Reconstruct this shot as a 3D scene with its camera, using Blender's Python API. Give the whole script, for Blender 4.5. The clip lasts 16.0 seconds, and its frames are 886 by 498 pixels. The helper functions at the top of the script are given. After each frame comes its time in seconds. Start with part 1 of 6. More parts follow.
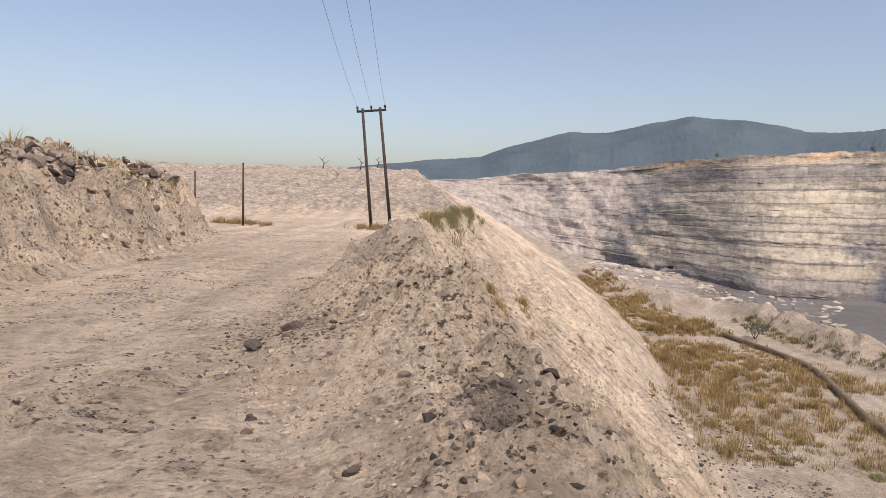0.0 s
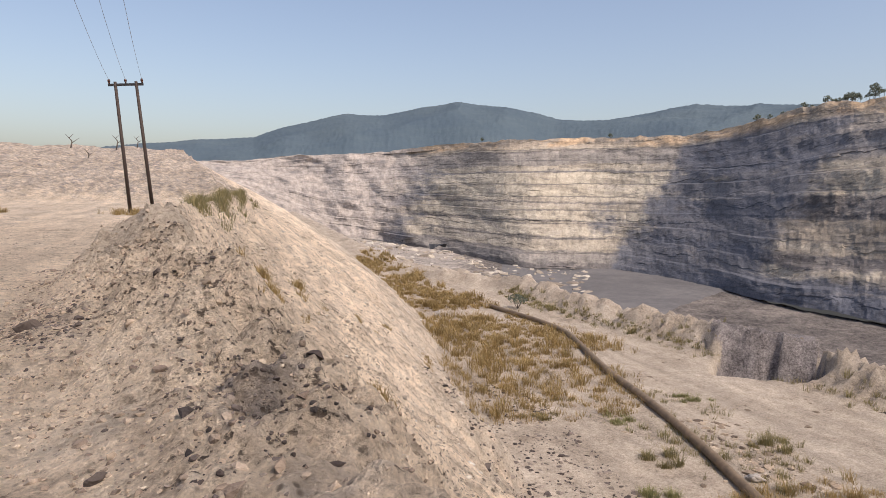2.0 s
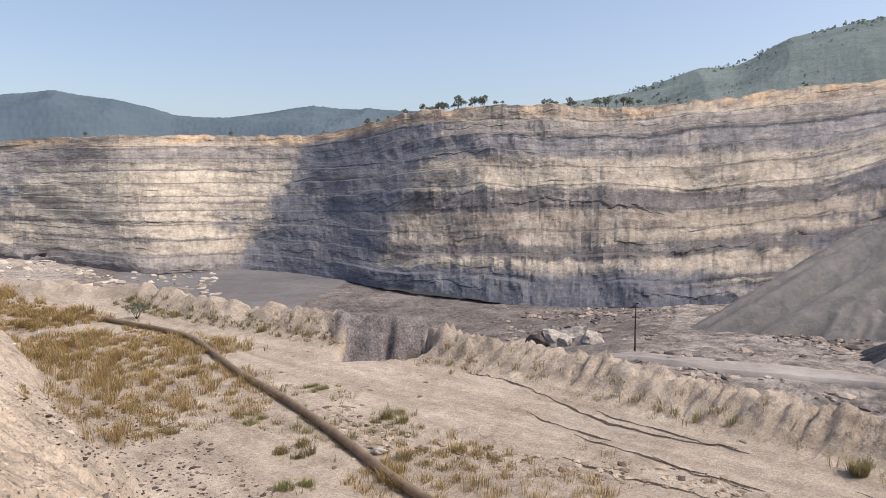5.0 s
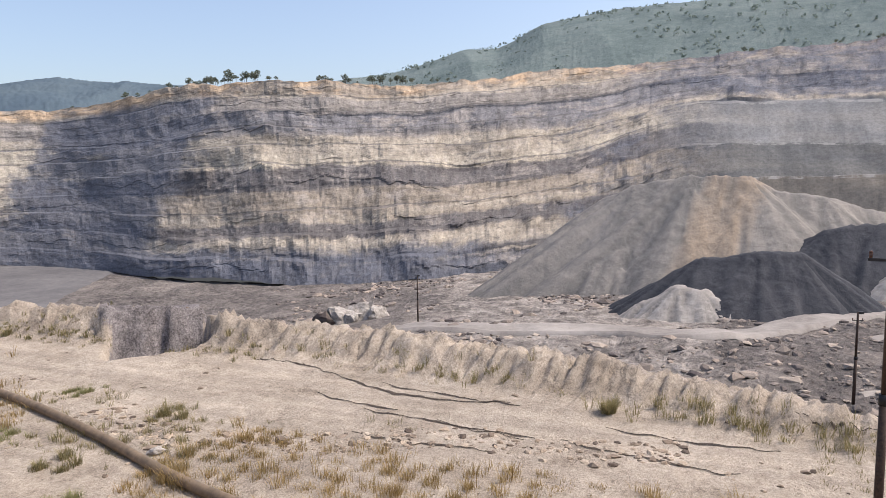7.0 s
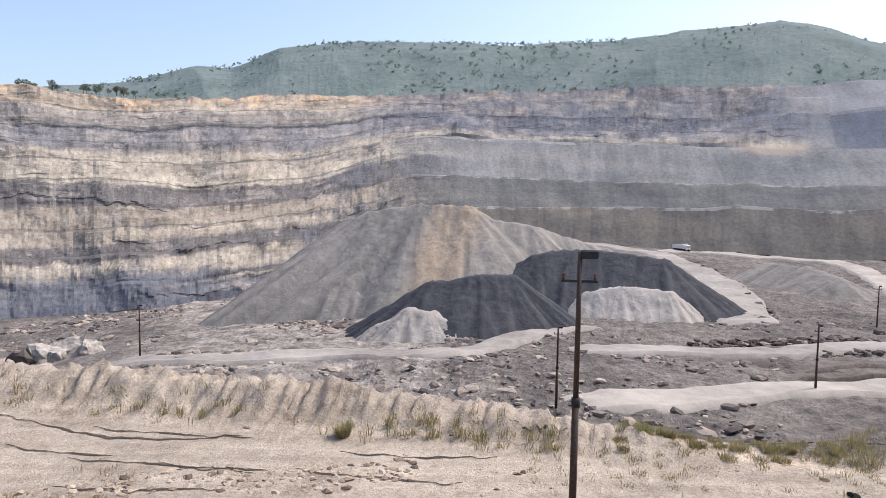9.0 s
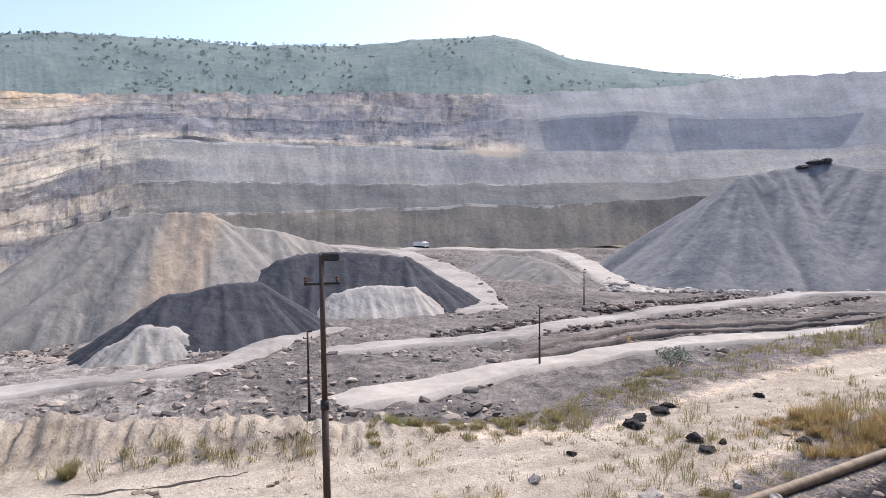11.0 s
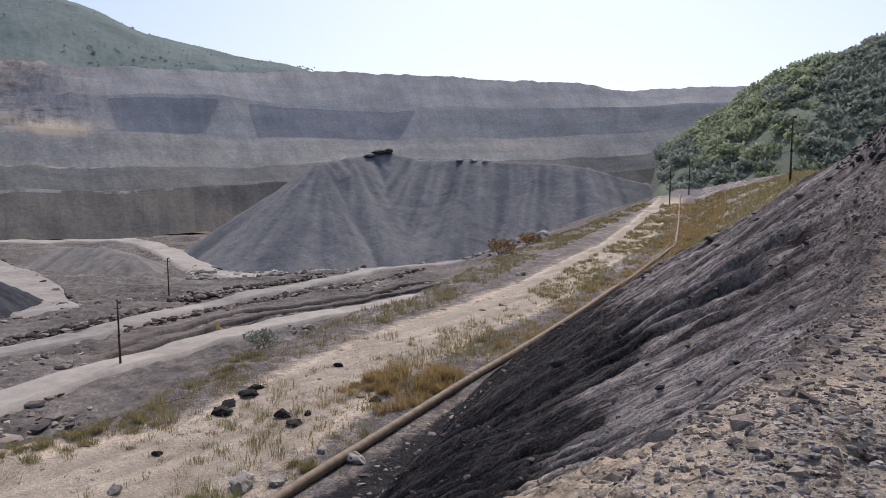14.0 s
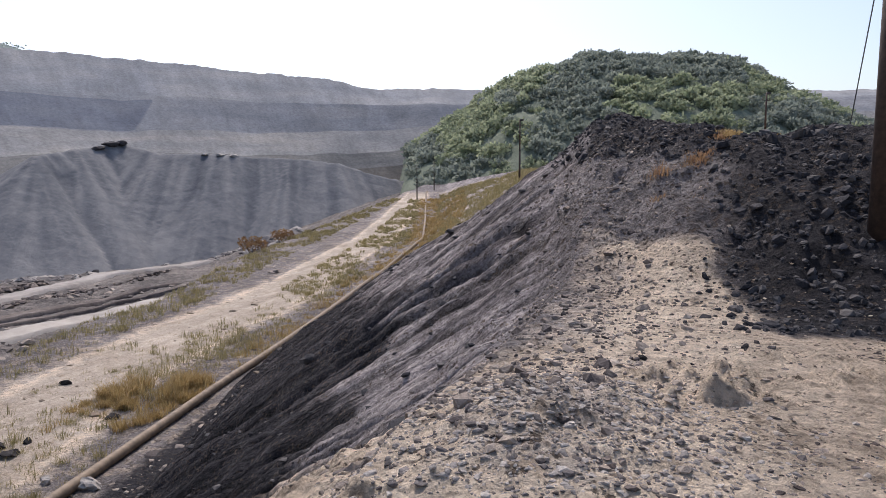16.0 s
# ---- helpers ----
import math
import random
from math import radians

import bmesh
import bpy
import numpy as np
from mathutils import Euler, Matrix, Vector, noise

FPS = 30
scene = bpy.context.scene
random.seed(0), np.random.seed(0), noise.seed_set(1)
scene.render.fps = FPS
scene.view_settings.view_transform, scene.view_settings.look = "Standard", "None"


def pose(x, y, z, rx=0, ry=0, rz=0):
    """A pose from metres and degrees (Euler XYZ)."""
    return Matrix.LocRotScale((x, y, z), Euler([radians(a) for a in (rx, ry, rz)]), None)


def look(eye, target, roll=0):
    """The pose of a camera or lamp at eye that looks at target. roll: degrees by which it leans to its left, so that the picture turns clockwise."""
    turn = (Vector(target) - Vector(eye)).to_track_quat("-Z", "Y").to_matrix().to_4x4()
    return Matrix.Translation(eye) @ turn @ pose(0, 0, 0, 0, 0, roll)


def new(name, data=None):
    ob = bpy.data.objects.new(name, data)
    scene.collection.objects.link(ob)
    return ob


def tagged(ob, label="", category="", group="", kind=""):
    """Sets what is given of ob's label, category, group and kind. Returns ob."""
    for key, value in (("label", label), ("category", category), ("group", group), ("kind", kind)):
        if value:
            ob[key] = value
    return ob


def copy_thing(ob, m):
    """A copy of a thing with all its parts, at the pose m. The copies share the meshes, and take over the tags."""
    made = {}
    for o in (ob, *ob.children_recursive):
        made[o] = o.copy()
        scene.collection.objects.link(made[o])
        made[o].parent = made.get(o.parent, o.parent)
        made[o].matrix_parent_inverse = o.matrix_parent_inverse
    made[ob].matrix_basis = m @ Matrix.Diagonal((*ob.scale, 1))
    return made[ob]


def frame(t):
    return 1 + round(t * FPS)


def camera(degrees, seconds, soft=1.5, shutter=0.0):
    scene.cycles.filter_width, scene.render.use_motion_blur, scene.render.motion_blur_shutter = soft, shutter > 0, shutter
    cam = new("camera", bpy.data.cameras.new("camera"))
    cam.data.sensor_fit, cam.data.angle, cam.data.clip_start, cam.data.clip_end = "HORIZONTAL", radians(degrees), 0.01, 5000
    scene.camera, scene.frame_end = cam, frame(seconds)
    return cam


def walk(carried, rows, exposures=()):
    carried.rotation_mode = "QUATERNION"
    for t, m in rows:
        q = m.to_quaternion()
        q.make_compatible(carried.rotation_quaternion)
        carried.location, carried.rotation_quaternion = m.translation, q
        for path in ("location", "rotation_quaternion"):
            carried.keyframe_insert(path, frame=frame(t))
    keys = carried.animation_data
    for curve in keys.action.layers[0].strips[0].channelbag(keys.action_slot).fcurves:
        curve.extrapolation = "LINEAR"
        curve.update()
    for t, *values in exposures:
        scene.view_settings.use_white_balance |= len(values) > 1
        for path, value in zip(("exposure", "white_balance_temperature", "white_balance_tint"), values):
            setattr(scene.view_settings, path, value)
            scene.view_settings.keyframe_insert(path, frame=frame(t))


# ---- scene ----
cam = camera(65.0, 16.0, soft=0.85)
EYE, ARM = 1.6, 0.4
TURNS = [
    (0.0, 86.29, -1.42, 0.09),
    (0.5, 86.19, -0.82, -4.88),
    (1.0, 85.78, -1.05, -9.19),
    (1.5, 85.38, -1.01, -13.61),
    (2.0, 85.19, -1.00, -18.05),
    (2.5, 84.76, -0.82, -22.69),
    (3.0, 84.42, -0.82, -26.89),
    (3.5, 84.75, -0.99, -32.05),
    (4.0, 85.27, -1.12, -38.05),
    (4.2, 85.70, -1.07, -40.34),
    (6.3, 83.76, 0.81, -58.18),
    (6.5, 83.99, 0.82, -59.78),
    (7.0, 83.50, 0.85, -66.07),
    (7.5, 85.81, 0.41, -71.04),
    (8.0, 86.25, -0.78, -76.01),
    (8.5, 85.92, -1.00, -81.98),
    (9.0, 85.60, -0.96, -87.39),
    (9.5, 85.54, -0.37, -94.06),
    (9.7, 85.76, -0.26, -95.99),
    (11.8, 85.07, 0.94, -116.81),
    (12.0, 84.86, 0.86, -119.12),
    (12.5, 85.02, 0.40, -125.24),
    (13.0, 85.32, 0.12, -130.66),
    (13.5, 84.58, 0.20, -135.27),
    (14.0, 84.38, 0.35, -141.43),
    (14.5, 84.24, 0.40, -146.72),
    (15.0, 84.43, 0.59, -151.19),
    (15.5, 84.33, 0.67, -155.62),
    (16.0, 83.96, 0.07, -161.53),
]


def held(rx, ry, rz):
    """The camera held at arm's length by somebody who turns on the spot."""
    a = radians(rz)
    return pose(-ARM * math.sin(a), ARM * math.cos(a), EYE, rx, ry, rz)


EXPOSURES = [(0.0, 0.12, 7400, 18), (4.0, 0.22, 7150, 16), (7.0, 0.46, 6900, 15), (7.5, 0.46, 6850, 15), (8.0, 0.38, 6950, 15), (9.0, 0.56, 6650, 14), (9.5, 0.76, 6550, 14), (12.0, 0.58, 6500, 15), (12.5, 0.38, 6550, 15), (13.0, 0.02, 6600, 15), (14.2, -0.06, 6600, 15), (16.0, 0.22, 6600, 16)]
walk(cam, [(t, held(rx, ry, rz)) for t, rx, ry, rz in TURNS], EXPOSURES)

# ---- daylight ----
SUN_AZ, SUN_EL = 150.0, 53.0
world = bpy.data.worlds.new("hazy_sky")
scene.world = world
world.use_nodes = True
wn = world.node_tree
sky = wn.nodes.new("ShaderNodeTexSky")
sky.sky_type = "NISHITA"
sky.sun_disc = False
sky.sun_elevation, sky.sun_rotation = radians(SUN_EL), radians(SUN_AZ)
sky.air_density, sky.dust_density, sky.ozone_density = 1.0, 2.5, 2.6
veil = wn.nodes.new("ShaderNodeMix")  # thin high haze over the whole sky
veil.data_type, veil.blend_type = "RGBA", "ADD"
veil.inputs[0].default_value = 1.0
veil.inputs[7].default_value = (0.2, 0.23, 0.28, 1)
wn.links.new(sky.outputs[0], veil.inputs[6])
wn.links.new(veil.outputs[2], wn.nodes["Background"].inputs[0])
wn.nodes["Background"].inputs[1].default_value = 0.15
sun_data = bpy.data.lights.new("sun", "SUN")
sun_data.energy, sun_data.angle, sun_data.color = 3.1, radians(5), (1.0, 0.96, 0.90)
sun = new("sun", sun_data)
_a, _e = radians(SUN_AZ), radians(SUN_EL)
SUN_DIR = Vector((math.sin(_a) * math.cos(_e), math.cos(_a) * math.cos(_e), math.sin(_e)))
sun.matrix_world = look(SUN_DIR * 200, (0, 0, 0))
tagged(sun, "white hazy afternoon sun", "sun", kind="structure")

# ---- noise on arrays ----


def lattice(ix, iy, seed):
    n = (ix.astype(np.int64) * 374761393 + iy.astype(np.int64) * 668265263 + seed * 1442695041) & 0x7FFFFFFF
    n = ((n ^ (n >> 13)) * 1274126177) & 0x7FFFFFFF
    n = ((n ^ (n >> 16)) * 668265263) & 0x7FFFFFFF
    return ((n ^ (n >> 15)) & 0xFFFF) / 32767.5 - 1.0


def vnoise(x, y, seed=0):
    x, y = np.asarray(x, float), np.asarray(y, float)
    ix, iy = np.floor(x), np.floor(y)
    fx, fy = x - ix, y - iy
    fx, fy = fx * fx * (3 - 2 * fx), fy * fy * (3 - 2 * fy)
    a, b = lattice(ix, iy, seed), lattice(ix + 1, iy, seed)
    c, d = lattice(ix, iy + 1, seed), lattice(ix + 1, iy + 1, seed)
    return (a * (1 - fx) + b * fx) * (1 - fy) + (c * (1 - fx) + d * fx) * fy


def fbm(x, y, octaves=4, seed=0, gain=0.5):
    total, amp, f = 0.0, 1.0, 1.0
    for k in range(octaves):
        total = total + amp * vnoise(x * f + 17.3 * k, y * f - 9.1 * k, seed + k)
        amp, f = amp * gain, f * 2.03
    return total


def ridged(x, y, octaves=3, seed=0):
    total, amp, f = 0.0, 1.0, 1.0
    for k in range(octaves):
        total = total + amp * (1 - 2 * np.abs(vnoise(x * f, y * f, seed + k)))
        amp, f = amp * 0.5, f * 2.1
    return total


def smooth(a, b, v):
    s = np.clip((v - a) / (b - a), 0, 1)
    return s * s * (3 - 2 * s)


def knots(v, *pairs):
    p = np.array(pairs, float)
    return np.interp(v, p[:, 0], p[:, 1])


# ---- materials ----


def nodes_of(name):
    m = bpy.data.materials.new(name)
    m.use_nodes = True
    t = m.node_tree
    return m, t, t.nodes["Principled BSDF"]


def put(tree, kind, **values):
    n = tree.nodes.new(kind)
    for k, v in values.items():
        n.inputs[k.replace("_", " ")].default_value = v
    return n


def coords(tree, scale=(1, 1, 1), turn=0.0):
    tc = tree.nodes.new("ShaderNodeNewGeometry")
    mp = tree.nodes.new("ShaderNodeMapping")
    mp.inputs["Scale"].default_value = scale
    mp.inputs["Rotation"].default_value = (0, 0, radians(turn))
    tree.links.new(tc.outputs["Position"], mp.inputs[0])
    return mp.outputs[0]


def noise_of(tree, vec, scale, detail=5.0, rough=0.6):
    n = put(tree, "ShaderNodeTexNoise", Scale=scale, Detail=detail, Roughness=rough)
    tree.links.new(vec, n.inputs["Vector"])
    return n.outputs["Fac"]


def ramp(tree, fac, *stops):
    r = tree.nodes.new("ShaderNodeValToRGB")
    els = r.color_ramp.elements
    while len(els) < len(stops):
        els.new(0.5)
    for e, (p, c) in zip(els, stops):
        e.position, e.color = p, (*c, 1)
    tree.links.new(fac, r.inputs[0])
    return r.outputs[0]


def mix(tree, fac, a, b, how="MIX"):
    n = tree.nodes.new("ShaderNodeMix")
    n.data_type, n.blend_type = "RGBA", how
    for sock, v in ((n.inputs[0], fac), (n.inputs[6], a), (n.inputs[7], b)):
        if isinstance(v, (int, float)):
            sock.default_value = v
        elif isinstance(v, tuple):
            sock.default_value = (*v, 1)
        else:
            tree.links.new(v, sock)
    return n.outputs[2]


def calc(tree, op, a, b=0.0):
    n = tree.nodes.new("ShaderNodeMath")
    n.operation = op
    for sock, v in ((n.inputs[0], a), (n.inputs[1], b)):
        if isinstance(v, (int, float)):
            sock.default_value = v
        else:
            tree.links.new(v, sock)
    return n.outputs[0]


def attr(tree, name):
    n = tree.nodes.new("ShaderNodeAttribute")
    n.attribute_name = name
    return n.outputs["Fac"]


def bump(tree, bsdf, fac, distance, strength=1.0):
    b = put(tree, "ShaderNodeBump", Strength=strength, Distance=distance)
    tree.links.new(fac, b.inputs["Height"])
    tree.links.new(b.outputs[0], bsdf.inputs["Normal"])


def earth(name, dark, mid, light, grain, patch, relief, rough=0.95, speck=None, stretch=(1, 1, 1), turn=0.0):
    """Soil or rock: two scales of colour, specks of stone, fine relief. grain and patch are waves per metre."""
    m, t, bsdf = nodes_of(name)
    v = coords(t, stretch, turn)
    big, small = noise_of(t, v, patch, 6), noise_of(t, v, grain, 8, 0.7)
    both = calc(t, "ADD", calc(t, "MULTIPLY", big, 0.6), calc(t, "MULTIPLY", small, 0.4))
    col = ramp(t, both, (0.36, dark), (0.5, mid), (0.64, light))
    if speck:
        vor = put(t, "ShaderNodeTexVoronoi", Scale=grain * 0.8)
        t.links.new(v, vor.inputs["Vector"])
        col = mix(t, ramp(t, vor.outputs["Distance"], (0.12, (0.7,) * 3), (0.24, (0.0,) * 3)), col, speck)
    t.links.new(col, bsdf.inputs["Base Color"])
    bsdf.inputs["Roughness"].default_value = rough
    bsdf.inputs["Specular IOR Level"].default_value = 0.15
    bump(t, bsdf, calc(t, "ADD", small, calc(t, "MULTIPLY", big, 0.8)), relief)
    return m


def plain(name, colour, rough=0.6, metal=0.0, vary=0.25, scale=8.0):
    m, t, bsdf = nodes_of(name)
    n = noise_of(t, coords(t), scale, 5)
    c = tuple(max(0.0, q * (1 - vary)) for q in colour)
    d = tuple(min(1.0, q * (1 + vary)) for q in colour)
    t.links.new(ramp(t, n, (0.3, c), (0.7, d)), bsdf.inputs["Base Color"])
    bsdf.inputs["Roughness"].default_value, bsdf.inputs["Metallic"].default_value = rough, metal
    return m


def near_ground_material():
    """Tan platform soil; grey and black waste on the flank; pale bench. Weights come from the sheet's own zones."""
    m, t, bsdf = nodes_of("ground_soil")
    v = coords(t)
    big, mid_n, fine = noise_of(t, v, 0.25, 6), noise_of(t, v, 1.6, 6, 0.65), noise_of(t, v, 9.0, 8, 0.72)
    both = calc(t, "ADD", calc(t, "MULTIPLY", big, 0.35), calc(t, "ADD", calc(t, "MULTIPLY", mid_n, 0.35), calc(t, "MULTIPLY", fine, 0.3)))
    tan = ramp(t, both, (0.36, (0.33, 0.26, 0.195)), (0.46, (0.61, 0.497, 0.38)), (0.55, (0.71, 0.592, 0.462)), (0.65, (0.78, 0.675, 0.545)))
    pale = ramp(t, both, (0.36, (0.20, 0.162, 0.127)), (0.46, (0.345, 0.291, 0.232)), (0.56, (0.425, 0.364, 0.295)), (0.66, (0.52, 0.458, 0.38)))
    grey = ramp(t, both, (0.36, (0.07, 0.06, 0.058)), (0.48, (0.175, 0.158, 0.156)), (0.58, (0.27, 0.245, 0.235)), (0.68, (0.40, 0.365, 0.335)))
    # rill grooves shaded and ridge crusts lightened in the colour
    grey = mix(t, 0.75, grey, ramp(t, calc(t, "ADD", attr(t, "crust"), calc(t, "MULTIPLY", calc(t, "SUBTRACT", fine, 0.5), 1.2)), (0.25, (0.5,) * 3), (0.9, (1.5,) * 3)), "MULTIPLY")
    black = ramp(t, both, (0.38, (0.012, 0.012, 0.015)), (0.5, (0.03, 0.029, 0.033)), (0.62, (0.08, 0.074, 0.074)))
    def edge(name, soft=0.35):
        w = calc(t, "ADD", attr(t, name), calc(t, "MULTIPLY", calc(t, "SUBTRACT", mid_n, 0.5), 1.1))
        return ramp(t, w, (0.5 - soft / 2, (0, 0, 0)), (0.5 + soft / 2, (1, 1, 1)))
    col = mix(t, edge("pale"), tan, pale)
    col = mix(t, edge("grey"), col, grey)
    col = mix(t, edge("black"), col, black)
    # the same painted groove shade, weaker, over every soil
    rill_shade = calc(t, "ADD", attr(t, "crust"), calc(t, "MULTIPLY", calc(t, "SUBTRACT", fine, 0.5), 1.4))
    col = mix(t, 0.9, col, ramp(t, rill_shade, (0.1, (0.62,) * 3), (0.5, (1.0,) * 3), (0.95, (1.18,) * 3)), "MULTIPLY")
    crumb = noise_of(t, v, 26.0, 6, 0.75)
    col = mix(t, 0.8, col, ramp(t, crumb, (0.34, (0.66,) * 3), (0.46, (1.04,) * 3), (0.66, (1.2,) * 3)), "MULTIPLY")
    clump = noise_of(t, v, 3.6, 7, 0.72)
    col = mix(t, calc(t, "SUBTRACT", 0.85, calc(t, "MULTIPLY", attr(t, "pale"), 0.5)), col, ramp(t, clump, (0.36, (0.64, 0.62, 0.61)), (0.45, (1.03,) * 3), (0.64, (1.2,) * 3)), "MULTIPLY")
    drag = noise_of(t, coords(t, (1.0, 0.07, 1.0), -6), 1.1, 5, 0.6)
    col = mix(t, 0.9, col, ramp(t, drag, (0.36, (0.82,) * 3), (0.5, (1.0,) * 3), (0.62, (1.14,) * 3)), "MULTIPLY")
    # shade of crevices between dried crumbs painted in, in drifts, thicker on tipped ground
    pit = noise_of(t, v, 12.0, 5, 0.62)
    drift = calc(t, "ADD", noise_of(t, coords(t, (0.8, 1.3, 1)), 0.9, 5, 0.65), calc(t, "MULTIPLY", attr(t, "tipped"), 0.09))
    holes = calc(t, "MULTIPLY", ramp(t, pit, (0.38, (0.95,) * 3), (0.44, (0, 0, 0))), ramp(t, drift, (0.5, (0, 0, 0)), (0.58, (1, 1, 1))))
    holes = calc(t, "MULTIPLY", holes, calc(t, "SUBTRACT", 1.0, calc(t, "MULTIPLY", attr(t, "pale"), 0.75)))
    col = mix(t, holes, col, (0.115, 0.088, 0.07))
    crust = put(t, "ShaderNodeTexVoronoi", Scale=9.0)
    t.links.new(v, crust.inputs["Vector"])
    chips = ramp(t, crust.outputs["Distance"], (0.13, (0.85,) * 3), (0.26, (0,) * 3))
    col = mix(t, calc(t, "MULTIPLY", calc(t, "MULTIPLY", chips, calc(t, "SUBTRACT", 1.0, calc(t, "MULTIPLY", attr(t, "pale"), 0.9))), ramp(t, mid_n, (0.49, (0,) * 3), (0.57, (0.9,) * 3))), col, (0.13, 0.10, 0.08))
    # fine rain grooves running down the grey flank, their shade painted into the colour
    groove = noise_of(t, coords(t, (0.12, 2.3, 0.12), 5), 1.5, 4, 0.55)
    gully = attr(t, "gully")
    cut = ramp(t, groove, (0.38, (0.42, 0.41, 0.43)), (0.48, (0.95,) * 3), (0.6, (1.35, 1.33, 1.32)))
    col = mix(t, gully, col, mix(t, 1.0, col, cut, "MULTIPLY"))
    t.links.new(col, bsdf.inputs["Base Color"])
    bsdf.inputs["Roughness"].default_value = 0.95
    bsdf.inputs["Specular IOR Level"].default_value = 0.12
    height = calc(t, "ADD", calc(t, "SUBTRACT", calc(t, "ADD", fine, mid_n), calc(t, "MULTIPLY", holes, 0.25)), calc(t, "MULTIPLY", calc(t, "MULTIPLY", groove, gully), 3.2))
    bump(t, bsdf, calc(t, "MULTIPLY", height, calc(t, "SUBTRACT", 1.0, calc(t, "MULTIPLY", attr(t, "pale"), 0.7))), 0.24)
    return m


def strata_material():
    """Sedimentary pit wall: cream sandstone, grey shale and coal seams by level; tipped spoil on the far tiers."""
    m, t, bsdf = nodes_of("pit_strata")
    along, level = attr(t, "along"), attr(t, "level")

    def wall_vec(per_m, per_level):
        n = t.nodes.new("ShaderNodeCombineXYZ")
        t.links.new(calc(t, "MULTIPLY", along, per_m), n.inputs[0])
        t.links.new(calc(t, "MULTIPLY", level, per_level), n.inputs[1])
        return n.outputs[0]

    big = noise_of(t, wall_vec(0.018, 4.5), 1.0, 6, 0.6)
    fine = noise_of(t, wall_vec(0.12, 22.0), 1.0, 8, 0.72)
    lens = noise_of(t, wall_vec(0.028, 20.0), 1.0, 5, 0.6)
    blot = noise_of(t, wall_vec(0.035, 7.0), 1.0, 6, 0.62)
    flute = noise_of(t, wall_vec(0.22, 12.0), 1.0, 7, 0.7)
    chip = noise_of(t, coords(t, (1, 1, 1.2)), 0.55, 6, 0.7)
    lev = calc(t, "ADD", level, calc(t, "MULTIPLY", calc(t, "SUBTRACT", big, 0.5), 0.10))
    lev = calc(t, "ADD", lev, calc(t, "MULTIPLY", calc(t, "SUBTRACT", fine, 0.5), 0.06))
    K, D, G, B = (0.05, 0.054, 0.064), (0.145, 0.134, 0.13), (0.2, 0.195, 0.2), (0.26, 0.238, 0.216)
    C, W, T, O = (0.365, 0.322, 0.262), (0.435, 0.385, 0.308), (0.29, 0.25, 0.203), (0.33, 0.278, 0.222)
    bands = ramp(t, lev, (0.0, K), (0.03, K), (0.038, G), (0.058, G), (0.062, K), (0.074, C), (0.084, K), (0.10, B), (0.115, C), (0.175, C), (0.185, D), (0.235, D), (0.245, T), (0.272, C), (0.285, T), (0.375, T),
                 (0.385, D), (0.475, D), (0.487, W), (0.545, C), (0.635, C), (0.65, B), (0.685, G), (0.77, G), (0.785, K), (0.81, B), (0.88, B), (0.895, C), (0.95, O), (1.0, T))
    cream = ramp(t, lev, (0.0, D), (0.03, D), (0.04, B), (0.10, B), (0.108, D), (0.12, C), (0.20, C), (0.206, D), (0.222, W), (0.305, C), (0.312, D), (0.328, W), (0.445, C), (0.452, D), (0.47, C), (0.50, W), (0.69, W),
                 (0.70, G), (0.715, C), (0.755, C), (0.765, B), (0.87, B), (0.885, D), (0.90, C), (0.95, O), (1.0, T))
    bands = mix(t, 1.0, bands, (0.96, 0.955, 0.95), "MULTIPLY")
    col = mix(t, ramp(t, calc(t, "ADD", attr(t, "cream"), calc(t, "MULTIPLY", calc(t, "SUBTRACT", blot, 0.5), 1.2)), (0.4, (0, 0, 0)), (0.62, (1, 1, 1))), bands, cream)
    ochre = calc(t, "MULTIPLY", ramp(t, lev, (0.90, (0, 0, 0)), (0.94, (1, 1, 1))), ramp(t, blot, (0.47, (0, 0, 0)), (0.55, (0.85,) * 3)))
    col = mix(t, ochre, col, (0.50, 0.36, 0.235))
    # lenses of darker and paler rock that run along the beds
    col = mix(t, 0.85, col, ramp(t, lens, (0.36, (0.60, 0.60, 0.62)), (0.46, (0.98,) * 3), (0.6, (1.16,) * 3)), "MULTIPLY")
    slip = noise_of(t, wall_vec(0.05, 13.0), 1.0, 8, 0.7)
    col = mix(t, ramp(t, slip, (0.54, (0, 0, 0)), (0.60, (0.6,) * 3)), col, (0.36, 0.32, 0.28))
    col = mix(t, ramp(t, slip, (0.38, (0.6,) * 3), (0.44, (0, 0, 0))), col, (0.12, 0.115, 0.115))
    # shadow lines painted along the ledges and the foot of each face
    foot = calc(t, "ADD", attr(t, "ledge_shade"), calc(t, "MULTIPLY", calc(t, "SUBTRACT", fine, 0.5), 1.4))
    col = mix(t, ramp(t, foot, (0.6, (0, 0, 0)), (0.9, (0.7,) * 3)), col, (0.12, 0.112, 0.11))
    # coal dust and the shade of the turned-away face, mixed into the rock colour
    soot_shade = calc(t, "ADD", attr(t, "soot_shade"), calc(t, "MULTIPLY", calc(t, "SUBTRACT", blot, 0.5), 1.5))
    soot_shade = calc(t, "ADD", soot_shade, calc(t, "MULTIPLY", calc(t, "SUBTRACT", fine, 0.5), 1.2))
    col = mix(t, ramp(t, soot_shade, (0.34, (0, 0, 0)), (0.76, (0.85,) * 3)), col, (0.118, 0.126, 0.15))
